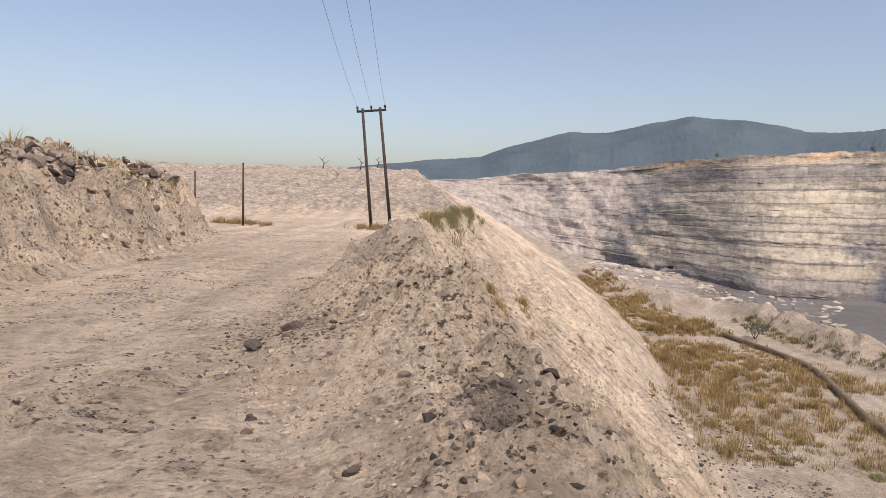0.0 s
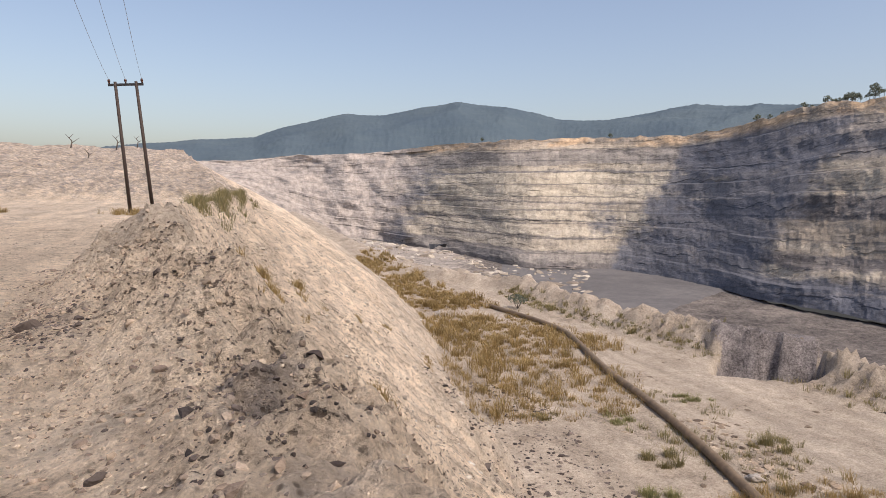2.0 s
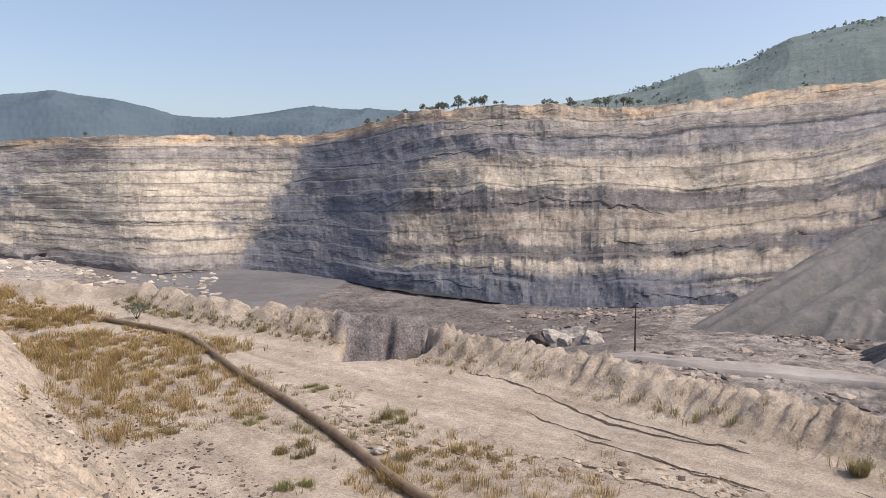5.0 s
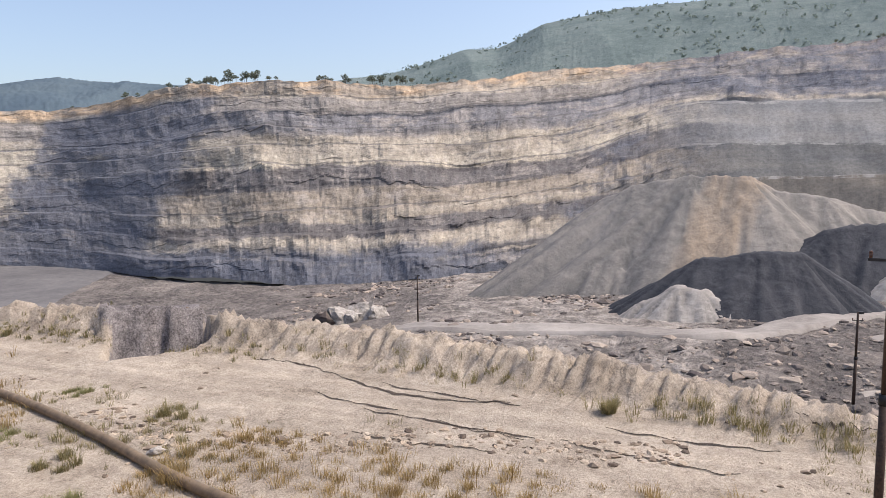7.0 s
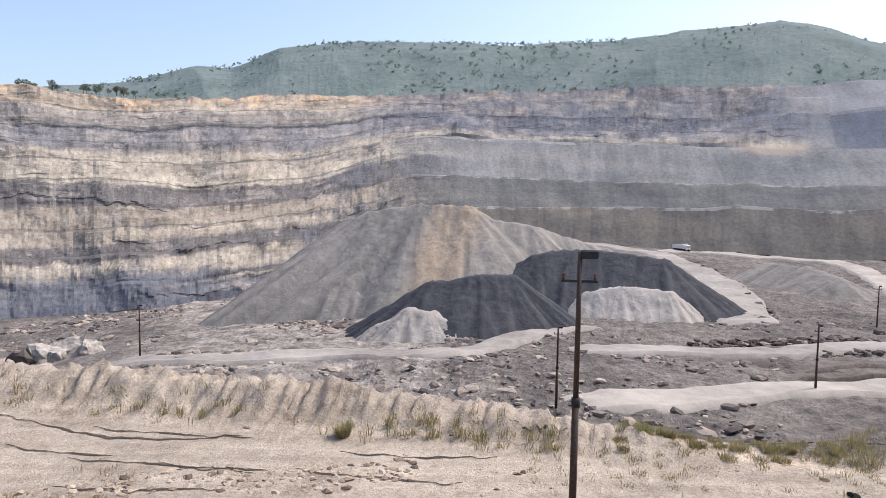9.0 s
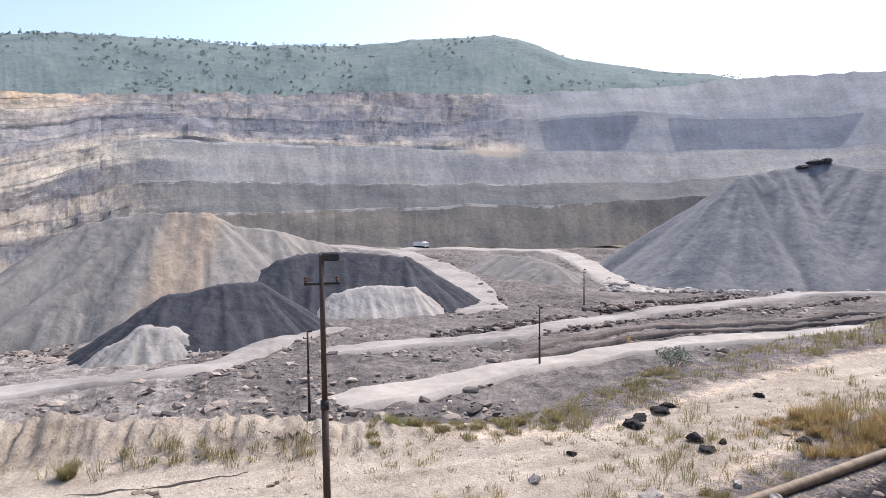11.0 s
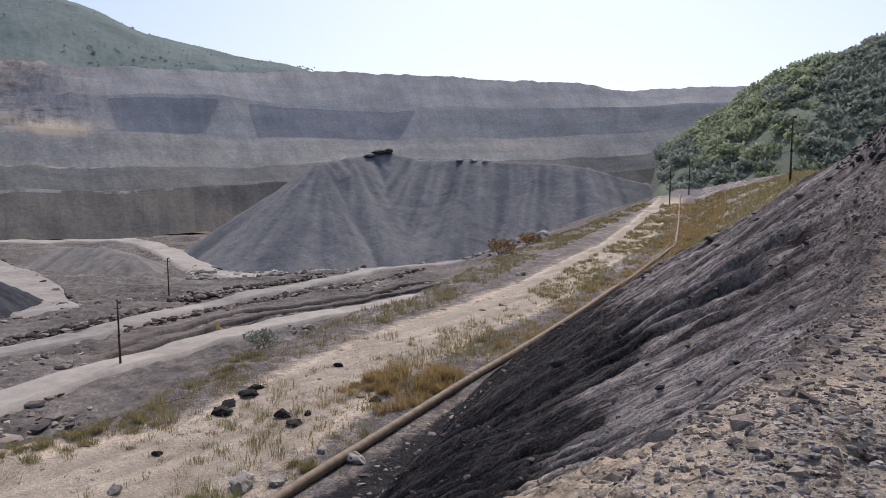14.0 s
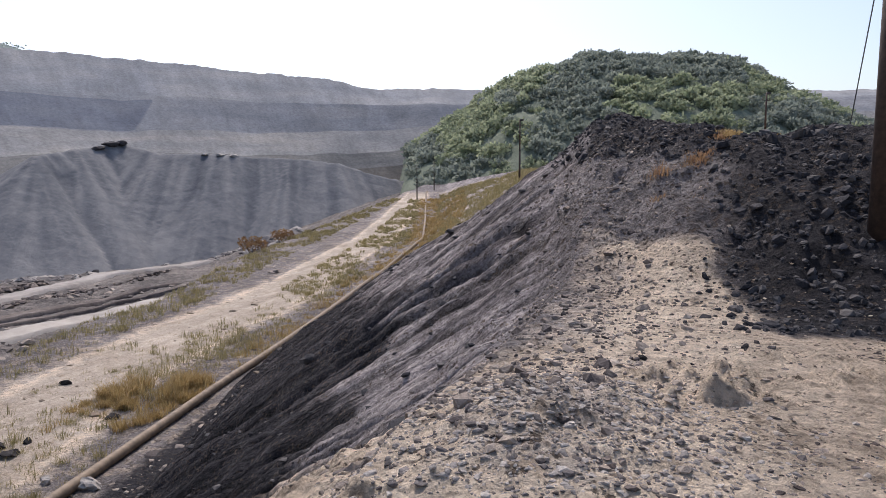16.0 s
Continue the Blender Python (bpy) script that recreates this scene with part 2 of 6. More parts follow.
    # distance haze painted as a pale tone over the far end of the wall
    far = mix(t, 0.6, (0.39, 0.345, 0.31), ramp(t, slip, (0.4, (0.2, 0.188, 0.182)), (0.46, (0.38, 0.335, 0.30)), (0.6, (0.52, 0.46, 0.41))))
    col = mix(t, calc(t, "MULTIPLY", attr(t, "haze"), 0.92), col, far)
    col = mix(t, 0.75, col, ramp(t, flute, (0.36, (0.62,) * 3), (0.5, (1.0,) * 3), (0.64, (1.25,) * 3)), "MULTIPLY")
    col = mix(t, 0.7, col, ramp(t, chip, (0.36, (0.74,) * 3), (0.5, (1.0,) * 3), (0.64, (1.16,) * 3)), "MULTIPLY")
    # tipped spoil: each tier's own tone, tip streaks running down it, ragged pale lips
    def tipped(per_m, per_level):
        n = t.nodes.new("ShaderNodeCombineXYZ")
        t.links.new(calc(t, "MULTIPLY", calc(t, "ADD", along, calc(t, "MULTIPLY", level, 45.0)), per_m), n.inputs[0])
        t.links.new(calc(t, "MULTIPLY", level, per_level), n.inputs[1])
        return n.outputs[0]

    line_n = noise_of(t, tipped(0.13, 6.0), 1.0, 7, 0.7)
    fan, wide = noise_of(t, tipped(0.06, 4.0), 1.0, 8, 0.66), noise_of(t, wall_vec(0.014, 9.0), 1.0, 4)
    # the grey-blue of P5 carries distance haze
    P1, P2, P3, P4, P5 = (0.185, 0.166, 0.142), (0.15, 0.149, 0.144), (0.235, 0.232, 0.226), (0.19, 0.198, 0.212), (0.225, 0.232, 0.242)
    spoil = ramp(t, level, (0.0, P1), (0.197, P1), (0.201, P2), (0.397, P2), (0.401, P3), (0.597, P3), (0.601, P4), (0.797, P4), (0.801, P5), (1.0, P5))
    spoil = mix(t, ramp(t, calc(t, "ADD", attr(t, "stain"), calc(t, "MULTIPLY", calc(t, "SUBTRACT", fan, 0.5), 0.9)), (0.42, (0, 0, 0)), (0.6, (0.85,) * 3)), spoil, (0.105, 0.12, 0.152))
    spoil = mix(t, 1.0, spoil, ramp(t, fan, (0.34, (0.85,) * 3), (0.5, (1.0,) * 3), (0.66, (1.16,) * 3)), "MULTIPLY")
    spoil = mix(t, 0.9, spoil, ramp(t, wide, (0.36, (0.82, 0.84, 0.87)), (0.5, (1.0,) * 3), (0.64, (1.2, 1.16, 1.1))), "MULTIPLY")
    spoil = mix(t, 0.35, spoil, ramp(t, line_n, (0.38, (0.74,) * 3), (0.5, (1.0,) * 3), (0.62, (1.2,) * 3)), "MULTIPLY")
    spoil = mix(t, 0.8, spoil, ramp(t, chip, (0.38, (0.8,) * 3), (0.5, (1.0,) * 3), (0.62, (1.16,) * 3)), "MULTIPLY")
    ragged = calc(t, "ADD", calc(t, "MULTIPLY", calc(t, "SUBTRACT", fine, 0.5), 2.0), calc(t, "MULTIPLY", calc(t, "SUBTRACT", slip, 0.5), 3.0))
    # the light on the ledges, painted in as ragged pale lines
    lip = ramp(t, calc(t, "ADD", attr(t, "lip"), ragged), (0.75, (0, 0, 0)), (1.0, (0.7,) * 3))
    spoil = mix(t, lip, spoil, (0.37, 0.355, 0.33))
    spoil = mix(t, ramp(t, calc(t, "ADD", attr(t, "tan_slip"), calc(t, "MULTIPLY", calc(t, "SUBTRACT", slip, 0.5), 1.6)), (0.4, (0, 0, 0)), (0.75, (0.85,) * 3)), spoil, (0.40, 0.33, 0.255))
    col = mix(t, attr(t, "spoil"), col, spoil)
    t.links.new(col, bsdf.inputs["Base Color"])
    bsdf.inputs["Roughness"].default_value = 0.95
    bsdf.inputs["Specular IOR Level"].default_value = 0.1
    rock = calc(t, "ADD", calc(t, "MULTIPLY", chip, 0.5), calc(t, "MULTIPLY", flute, 0.8))
    bump(t, bsdf, calc(t, "MULTIPLY", rock, calc(t, "SUBTRACT", 1.0, calc(t, "MULTIPLY", attr(t, "spoil"), 0.6))), 0.55)
    return m


def pit_ground_material():
    """Broken spoil low in the pit: brown-grey, paler where the sheet says so."""
    m, t, bsdf = nodes_of("broken_spoil")
    v = coords(t)
    big, small, lump = noise_of(t, v, 0.05, 6), noise_of(t, v, 0.8, 8, 0.7), noise_of(t, v, 0.22, 7, 0.7)
    both = calc(t, "ADD", calc(t, "MULTIPLY", big, 0.35), calc(t, "ADD", calc(t, "MULTIPLY", small, 0.3), calc(t, "MULTIPLY", lump, 0.35)))
    dark = ramp(t, both, (0.38, (0.075, 0.067, 0.064)), (0.49, (0.165, 0.147, 0.135)), (0.6, (0.30, 0.265, 0.235)))
    pale = ramp(t, both, (0.38, (0.17, 0.155, 0.145)), (0.48, (0.33, 0.295, 0.262)), (0.6, (0.50, 0.45, 0.40)))
    w = calc(t, "ADD", attr(t, "pale"), calc(t, "MULTIPLY", calc(t, "SUBTRACT", lump, 0.5), 1.4))
    t.links.new(mix(t, ramp(t, w, (0.3, (0, 0, 0)), (0.7, (1, 1, 1))), dark, pale), bsdf.inputs["Base Color"])
    bsdf.inputs["Roughness"].default_value = 0.95
    bsdf.inputs["Specular IOR Level"].default_value = 0.12
    bump(t, bsdf, calc(t, "ADD", small, lump), 1.0)
    return m


def dump_material(name, dark, mid, light, warm=None):
    """Tipped spoil with streaks running down its flanks."""
    m, t, bsdf = nodes_of(name)
    big, fine = noise_of(t, coords(t), 0.03, 4), noise_of(t, coords(t), 0.5, 8, 0.7)
    v = calc(t, "ADD", calc(t, "MULTIPLY", attr(t, "streak"), 0.6), calc(t, "ADD", calc(t, "MULTIPLY", big, 0.15), calc(t, "MULTIPLY", fine, 0.25)))
    col = ramp(t, v, (0.38, dark), (0.5, mid), (0.62, light))
    if warm:
        w = calc(t, "ADD", attr(t, "warm"), calc(t, "SUBTRACT", calc(t, "MULTIPLY", attr(t, "streak"), 1.6), 0.8))
        col = mix(t, ramp(t, w, (0.4, (0, 0, 0)), (0.95, (0.8,) * 3)), col, mix(t, 0.9, warm, ramp(t, fine, (0.36, (0.7,) * 3), (0.62, (1.2,) * 3)), "MULTIPLY"))
    t.links.new(col, bsdf.inputs["Base Color"])
    bsdf.inputs["Roughness"].default_value = 0.95
    bsdf.inputs["Specular IOR Level"].default_value = 0.1
    bump(t, bsdf, fine, 0.4)
    return m


M_GROUND = near_ground_material()
M_STRATA = strata_material()
M_LOWER = pit_ground_material()
M_FLOOR = earth("pit_floor_mud", (0.11, 0.106, 0.108), (0.14, 0.135, 0.135), (0.19, 0.182, 0.178), 0.3, 0.02, 0.2)
M_ROAD = earth("haul_road_dust", (0.27, 0.245, 0.215), (0.35, 0.318, 0.28), (0.43, 0.395, 0.35), 0.6, 0.08, 0.2)
M_ROADGREY = earth("grey_haul_road", (0.20, 0.18, 0.165), (0.29, 0.265, 0.24), (0.37, 0.34, 0.31), 0.6, 0.08, 0.2)
M_TRACK = earth("dark_wheel_track", (0.06, 0.05, 0.045), (0.12, 0.10, 0.09), (0.2, 0.17, 0.15), 0.8, 0.1, 0.2)
M_COAL = dump_material("coal_slack", (0.026, 0.03, 0.036), (0.044, 0.047, 0.055), (0.08, 0.081, 0.087))
M_ASH = dump_material("pale_ash_spoil", (0.17, 0.16, 0.15), (0.28, 0.26, 0.235), (0.40, 0.37, 0.335))
M_HEAPTAN = dump_material("tan_spoil", (0.115, 0.112, 0.107), (0.18, 0.17, 0.156), (0.275, 0.252, 0.225), (0.32, 0.245, 0.175))
M_HEAPGREY = dump_material("blue_grey_spoil", (0.085, 0.092, 0.104), (0.142, 0.146, 0.154), (0.225, 0.222, 0.218))
# blue distance haze is mixed into the colours of the two far hills
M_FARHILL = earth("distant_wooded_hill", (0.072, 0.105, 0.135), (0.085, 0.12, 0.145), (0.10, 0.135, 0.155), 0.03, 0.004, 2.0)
M_WOODHILL = earth("wooded_hillside", (0.095, 0.13, 0.127), (0.138, 0.177, 0.17), (0.18, 0.218, 0.205), 0.09, 0.012, 2.0)
M_PLAIN = earth("far_scrub_plain", (0.14, 0.13, 0.10), (0.22, 0.19, 0.15), (0.3, 0.25, 0.2), 0.05, 0.006, 0.15)
M_GREENHILL = earth("hill_undergrowth", (0.13, 0.155, 0.115), (0.165, 0.19, 0.14), (0.2, 0.22, 0.165), 0.3, 0.03, 1.0)
M_TIMBER = plain("creosoted_pole", (0.045, 0.03, 0.024), 0.75, 0.0, 0.35, 12)
M_RUST = plain("rusted_steel", (0.06, 0.038, 0.028), 0.7, 0.3, 0.4, 14)
M_IRON = plain("dark_iron", (0.03, 0.03, 0.033), 0.55, 0.6, 0.3, 10)
M_PORCELAIN = plain("brown_porcelain", (0.10, 0.045, 0.03), 0.2, 0.0, 0.2, 20)
M_GLASS = plain("lamp_glass", (0.35, 0.36, 0.37), 0.15, 0.0, 0.1, 5)
M_WIRE = plain("aluminium_wire", (0.22, 0.22, 0.23), 0.5, 0.7, 0.1, 4)

# ---- mesh helpers ----


def sheet(name, X, Y, Z, material, keep=None, marks=None, parent=None, flip=False, soft=True):
    """A quad sheet over 2D arrays of places; keep masks its faces; marks are per-vertex numbers that materials read."""
    n, k = X.shape
    idx = np.arange(n * k).reshape(n, k)
    quads = np.stack([idx[:-1, :-1], idx[:-1, 1:], idx[1:, 1:], idx[1:, :-1]], -1)
    if flip:
        quads = quads[..., ::-1]
    quads = quads[keep] if keep is not None else quads.reshape(-1, 4)
    used, inverse = np.unique(quads, return_inverse=True)
    quads = inverse.reshape(-1, 4)
    me = bpy.data.meshes.new(name)
    co = np.stack([X, Y, Z], -1).reshape(-1, 3)[used]
    me.vertices.add(len(co))
    me.vertices.foreach_set("co", co.astype(np.float32).ravel())
    me.loops.add(quads.size)
    me.loops.foreach_set("vertex_index", quads.astype(np.int32).ravel())
    me.polygons.add(len(quads))
    me.polygons.foreach_set("loop_start", (np.arange(len(quads)) * 4).astype(np.int32))
    me.polygons.foreach_set("use_smooth", np.full(len(quads), soft))
    for key, values in (marks or {}).items():
        a = me.attributes.new(key, "FLOAT", "POINT")
        a.data.foreach_set("value", np.broadcast_to(values, X.shape).reshape(-1)[used].astype(np.float32))
    me.update(calc_edges=True)
    me.validate()
    me.materials.append(material)
    ob = new(name, me)
    ob.parent = parent
    return ob


def soup(name, verts, faces, material, parent=None, flat=True):
    """A mesh of many loose small faces (n x k x 3 corner places, all faces with k corners)."""
    me = bpy.data.meshes.new(name)
    verts = np.asarray(verts, np.float32).reshape(-1, 3)
    faces = np.asarray(faces, np.int32)
    k = faces.shape[1]
    me.vertices.add(len(verts))
    me.vertices.foreach_set("co", verts.ravel())
    me.loops.add(faces.size)
    me.loops.foreach_set("vertex_index", faces.ravel())
    me.polygons.add(len(faces))
    me.polygons.foreach_set("loop_start", (np.arange(len(faces)) * k).astype(np.int32))
    me.polygons.foreach_set("use_smooth", np.full(len(faces), not flat))
    me.update(calc_edges=True)
    me.materials.append(material)
    ob = new(name, me)
    ob.parent = parent
    return ob


def part(name, bm, material, parent, label=""):
    me = bpy.data.meshes.new(name)
    bm.to_mesh(me)
    bm.free()
    me.materials.append(material)
    ob = new(name, me)
    ob.parent = parent
    if label:
        ob["label"] = label
    return ob


def empty(name, at, turn=0.0):
    ob = new(name)
    ob.empty_display_size = 0.2
    ob.matrix_basis = pose(*at, 0, 0, turn)
    return ob


def rod(bm, a, b, r0, r1=None, sides=10):
    a, b = Vector(a), Vector(b)
    r1 = r0 if r1 is None else r1
    q = (b - a).to_track_quat("Z", "Y").to_matrix()
    rings = []
    for p, r in ((a, r0), (b, r1)):
        rings.append([bm.verts.new(p + q @ Vector((r * math.cos(2 * math.pi * k / sides), r * math.sin(2 * math.pi * k / sides), 0))) for k in range(sides)])
    for k in range(sides):
        f = bm.faces.new((rings[0][k], rings[0][(k + 1) % sides], rings[1][(k + 1) % sides], rings[1][k]))
        f.smooth = True
    bm.faces.new(rings[0][::-1])
    bm.faces.new(rings[1])


def box(bm, lo, hi, bevel=0.0):
    m = Matrix.Translation((Vector(lo) + Vector(hi)) / 2) @ Matrix.Diagonal((*(Vector(hi) - Vector(lo)), 1))
    made = bmesh.ops.create_cube(bm, size=1, matrix=m)
    if bevel:
        edges = list({e for v in made["verts"] for e in v.link_edges})
        bmesh.ops.bevel(bm, geom=edges, offset=bevel, segments=1, affect="EDGES")


def polar(az, d):
    a = np.radians(az)
    return d * np.sin(a), d * np.cos(a)


# ---- the lie of the land ----
# x runs across the bench towards the pit, y along the crest; the platform stands at z = 0.


def crest_x(y):
    return knots(y, (-230, 52), (-100, 20), (-60, 11.5), (-40, 7), (-22, 2.5), (-12, 1.6), (0, 1.6), (4, 0.9), (8, 0.3), (12, -0.6), (22, -0.4), (50, 2.2), (100, -1), (150, -6), (300, -10))


def foot_x(y):
    return knots(y, (-230, 76), (-100, 34), (-51, 20.7), (-37, 20), (-29, 19.5), (-22, 18), (-16, 15), (-8, 12), (0, 10), (10, 9), (19, 9.6), (31, 11.3), (44, 14), (67, 17), (118, 20), (300, 26))


def edge_x(y):
    return knots(y, (-230, 84), (-187, 71), (-157, 64), (-106, 56), (-65, 47), (-44.5, 38.7), (-37.5, 38.5), (-29.6, 35), (-24, 34), (-15, 29.5), (-10, 29), (-4, 30.7), (5, 32.4), (21, 34.2), (30.5, 33), (41, 32), (52, 30.5), (65, 30), (73, 26), (101, 24), (300, 32))


def bench_z(y):
    return knots(y, (-230, -1.5), (-169, -2.6), (-113, -6.4), (-60, -8.3), (-40, -8.4), (300, -8.4))


def platform_z(x, y):
    """Everything above the flank: haul track, low windrow along the crest, left bank, black mound, rising tip."""
    z = knots(y, (-230, 3), (-100, 2), (-50, 1.5), (-30, 0.9), (-20, 0), (-8, 0), (60, 0), (90, 2.4), (150, 8.3), (260, 9))
    # windrow
    bh = knots(y, (-6, 0), (1, 0.05), (4, 0.3), (7, 0.45), (9, 0.55), (12, 0.95), (22, 0.9), (50, 1.0), (75, 0.5), (100, 0))
    xc, xl = crest_x(y), knots(y, (0, 0.4), (4, -0.9), (6, -1.4), (8, -2.2), (12, -2.7), (22, -2.4), (50, 0), (100, -3))
    z = z + bh * smooth(xl, xc, x)
    # bank left of the track
    xb = knots(y, (-25, -10), (0, -7.5), (11, -7), (17, -7.3), (33, -10.6), (45, -16), (60, -30), (90, -60))
    top = knots(y, (-30, 0.8), (0, 2.6), (15, 3.1), (25, 3.1), (34, 3.0), (38, 2.4), (44, 0.8), (60, 0.5), (90, 0.3))
    z = z + top * (0.66 * smooth(0.0, 1.8, xb - x) + 0.34 * smooth(1.6, 6.0, xb - x))
    # black tipped mound
    ridge_y = knots(x, (-14, -15), (-6, -14.5), (-1.2, -15), (1.6, -19), (4, -23))
    high = knots(x, (-20, 1.2), (-14, 2.0), (-6, 2.5), (-1.2, 2.2), (1.6, 2.9), (4, 2.4), (8, 1.2))
    near = smooth(0.0, 0.8, 1 - (y - ridge_y) / knots(x, (-6, 6.8), (-1, 6.8), (0.2, 8.0), (1.6, 9)))
    far = smooth(0.0, 1.0, 1 - (ridge_y - y) / 22.0)
    z = z + high * np.where(y > ridge_y, near, far)
    # low grey pile by the camera
    z = z + 0.3 * np.exp(-(((x - 0.75) / 1.0) ** 2 + ((y + 4.2) / 1.3) ** 2))
    return z


def slump(x, y):
    """A sunken notch torn into the rim bank: the hole, and the standing face behind it (0 to 1 each)."""
    back, side = 0.686 * x + 0.728 * y, 0.728 * x - 0.686 * y
    side = np.abs(side + 0.4 * vnoise(back * 0.9, side * 0.6, 77))
    back = back + 0.25 * vnoise(side * 1.3, back * 0.2, 78)
    return smooth(3.0, 2.3, side) * smooth(41.4, 42.8, back) * smooth(46.5, 46.1, back), smooth(3.6, 2.8, side) * smooth(46.1, 46.5, back) * smooth(49.4, 48.4, back)


def land(x, y, rough=True):
    """Height of platform, flank and bench at any place inside the pit's edge."""
    x, y = np.asarray(x, float), np.asarray(y, float)
    xc, xf, xe, zb = crest_x(y), foot_x(y), edge_x(y), bench_z(y)
    wob = 0.5 * fbm(y * 0.35, y * 0 + 3.1, 3, 5)
    s = np.clip((x - xc) / (xf + wob - xc), 0, 1)
    zt = platform_z(np.minimum(x, xc), y)
    fall = s ** 0.93 * (1 - 0.10 * np.sin(np.pi * s))
    z = zt + (zb - zt) * fall
    # rim bank of eroded spoil on the pit's edge, with a slump in it
    rim = smooth(-14, -4, y) * knots(y, (-14, 0.2), (0, 0.9), (30, 1.3), (60, 1.2), (90, 0.5), (300, 0.3))
    z = z + rim * np.exp(-(((x - xe + 1.2) / 1.5) ** 2)) * (1 + 0.2 * fbm(y * 0.5, x * 0.2, 3, 11))
    z = np.where(x > xe, z - 0.85 * (x - xe), z)
    hole, face = slump(x, y)
    z = z + hole * (zb - 1.5 - z) + face * (zb + 1.4 - z)
    if rough:
        d = np.sqrt(x * x + y * y)
        onflank = smooth(0.02, 0.12, s) * smooth(1.0, 0.9, s)
        black = smooth(-5, -9, y) * smooth(-75, -45, y)
        run = y * 1.9 + 0.2 * x + 0.9 * fbm(x * 0.22, y * 0.5, 4, 31)
        gul = np.cos(2 * np.pi * run) + 0.45 * np.cos(2 * np.pi * (0.43 * run + 0.4 * vnoise(x * 0.3, y * 0.5, 33)))
        gul = gul * (0.75 + 0.5 * vnoise(x * 0.25, y * 0.4, 34))
        z = z + 0.24 * onflank * black * (rills(x, y) - 0.6)
        z = z - onflank * (0.028 + 0.01 * black) * gul * (0.4 + 0.9 * np.clip(0.5 + fbm(x * 0.4, y * 0.6, 3, 35), 0, 1.3))
        z = z + onflank * black * 0.05 * fbm(x * 1.8, y * 2.4, 3, 36, 0.65) + onflank * (1 - black) * (0.12 * fbm(x * 1.2, y * 1.2, 4, 37, 0.62) + 0.09 * ridged(x * 1.1, y * 1.5, 4, 38)) + onflank * (0.14 * fbm(y * 0.5 + x * 0.1, x * 0.25, 4, 41) + 0.05 * fbm(y * 1.6, x * 0.5, 2, 42, 0.6))
        flat = 1 - smooth(0.0, 0.05, s) * (1 - smooth(0.9, 1.0, s))
        z = z + flat * (0.035 * fbm(x * 0.9, y * 0.9, 4, 51) + 0.10 * fbm(x * 0.12, y * 0.12, 2, 52))
        lumpy = smooth(0.05, 0.5, platform_z(x, y)) * (x < xc + 0.6) * (0.4 + 0.6 * smooth(-3, 1, y))
        z = z + lumpy * (0.15 * fbm(x * 1.9, y * 1.9, 4, 61, 0.62) + 0.12 * ridged(x * 1.3, y * 1.3, 4, 62))
        close = smooth(26, 6, d)
        hand = smooth(10, 5, d)
        z = z + close * (0.010 + 0.085 * lumpy) * fbm(x * 3.2, y * 3.2, 2, 63, 0.55) + hand * (0.012 + 0.05 * lumpy) * fbm(x * 8.0, y * 8.0, 2, 68, 0.6)
        z = z + close * lumpy * (0.075 * ridged(x * 3.4, y * 3.4, 3, 76) + 0.16 * np.clip(fbm(x * 2.6, y * 2.6, 3, 77), 0, 1) ** 1.5)
        clod = np.clip(fbm(x * 0.9, y * 0.9, 3, 69) - 0.25, 0, 1) * np.clip(fbm(x * 7.5, y * 7.5, 3, 70) - 0.1, 0, 1)
        z = z + hand * flat * 0.26 * clod
        bank = smooth(-5.5, -7.5, x) * smooth(1, 5, y) * smooth(48, 40, y) * smooth(0.15, 1.0, platform_z(x, y))
        z = z + bank * (0.42 * ridged(x * 0.55, y * 0.4, 3, 74) + 0.34 * fbm(x * 1.1, y * 1.1, 4, 75, 0.62) - 0.45)
        tip = smooth(55, 90, y) * (s <= 0)
        z = z + tip * (0.5 * ridged(x * 0.05, y * 0.05, 3, 66) + 0.25 * fbm(x * 0.25, y * 0.25, 3, 67))
        track = smooth(-6.5, -4.5, x) * smooth(xc - 0.8, xc - 2.2, x) * smooth(2, 6, y)
        z = z - 0.05 * track * ridged(x * 1.1 + 0.15 * vnoise(y * 0.1, y * 0, 64), y * 0.04, 2, 65)
        teeth = (1 - hole) * rim * np.exp(-(((x - xe + 1.6) / 2.0) ** 2))
        z = z + teeth * (0.26 * ridged(y * 3.1 + x * 0.6, x * 0.4, 3, 71) + 0.12 * ridged(y * 0.4, x * 0.2, 2, 73) + 0.14 * fbm(x * 1.8, y * 1.8, 4, 72))
    return z


def rills(x, y):
    """The grooves and crusted ridges that rain has cut down the flank, 0 in a groove to 1 on a ridge."""
    run = y * 2.1 + 0.2 * x + 0.9 * fbm(x * 0.22, y * 0.5, 4, 31)
    return np.abs(np.sin(np.pi * run)) ** 0.7


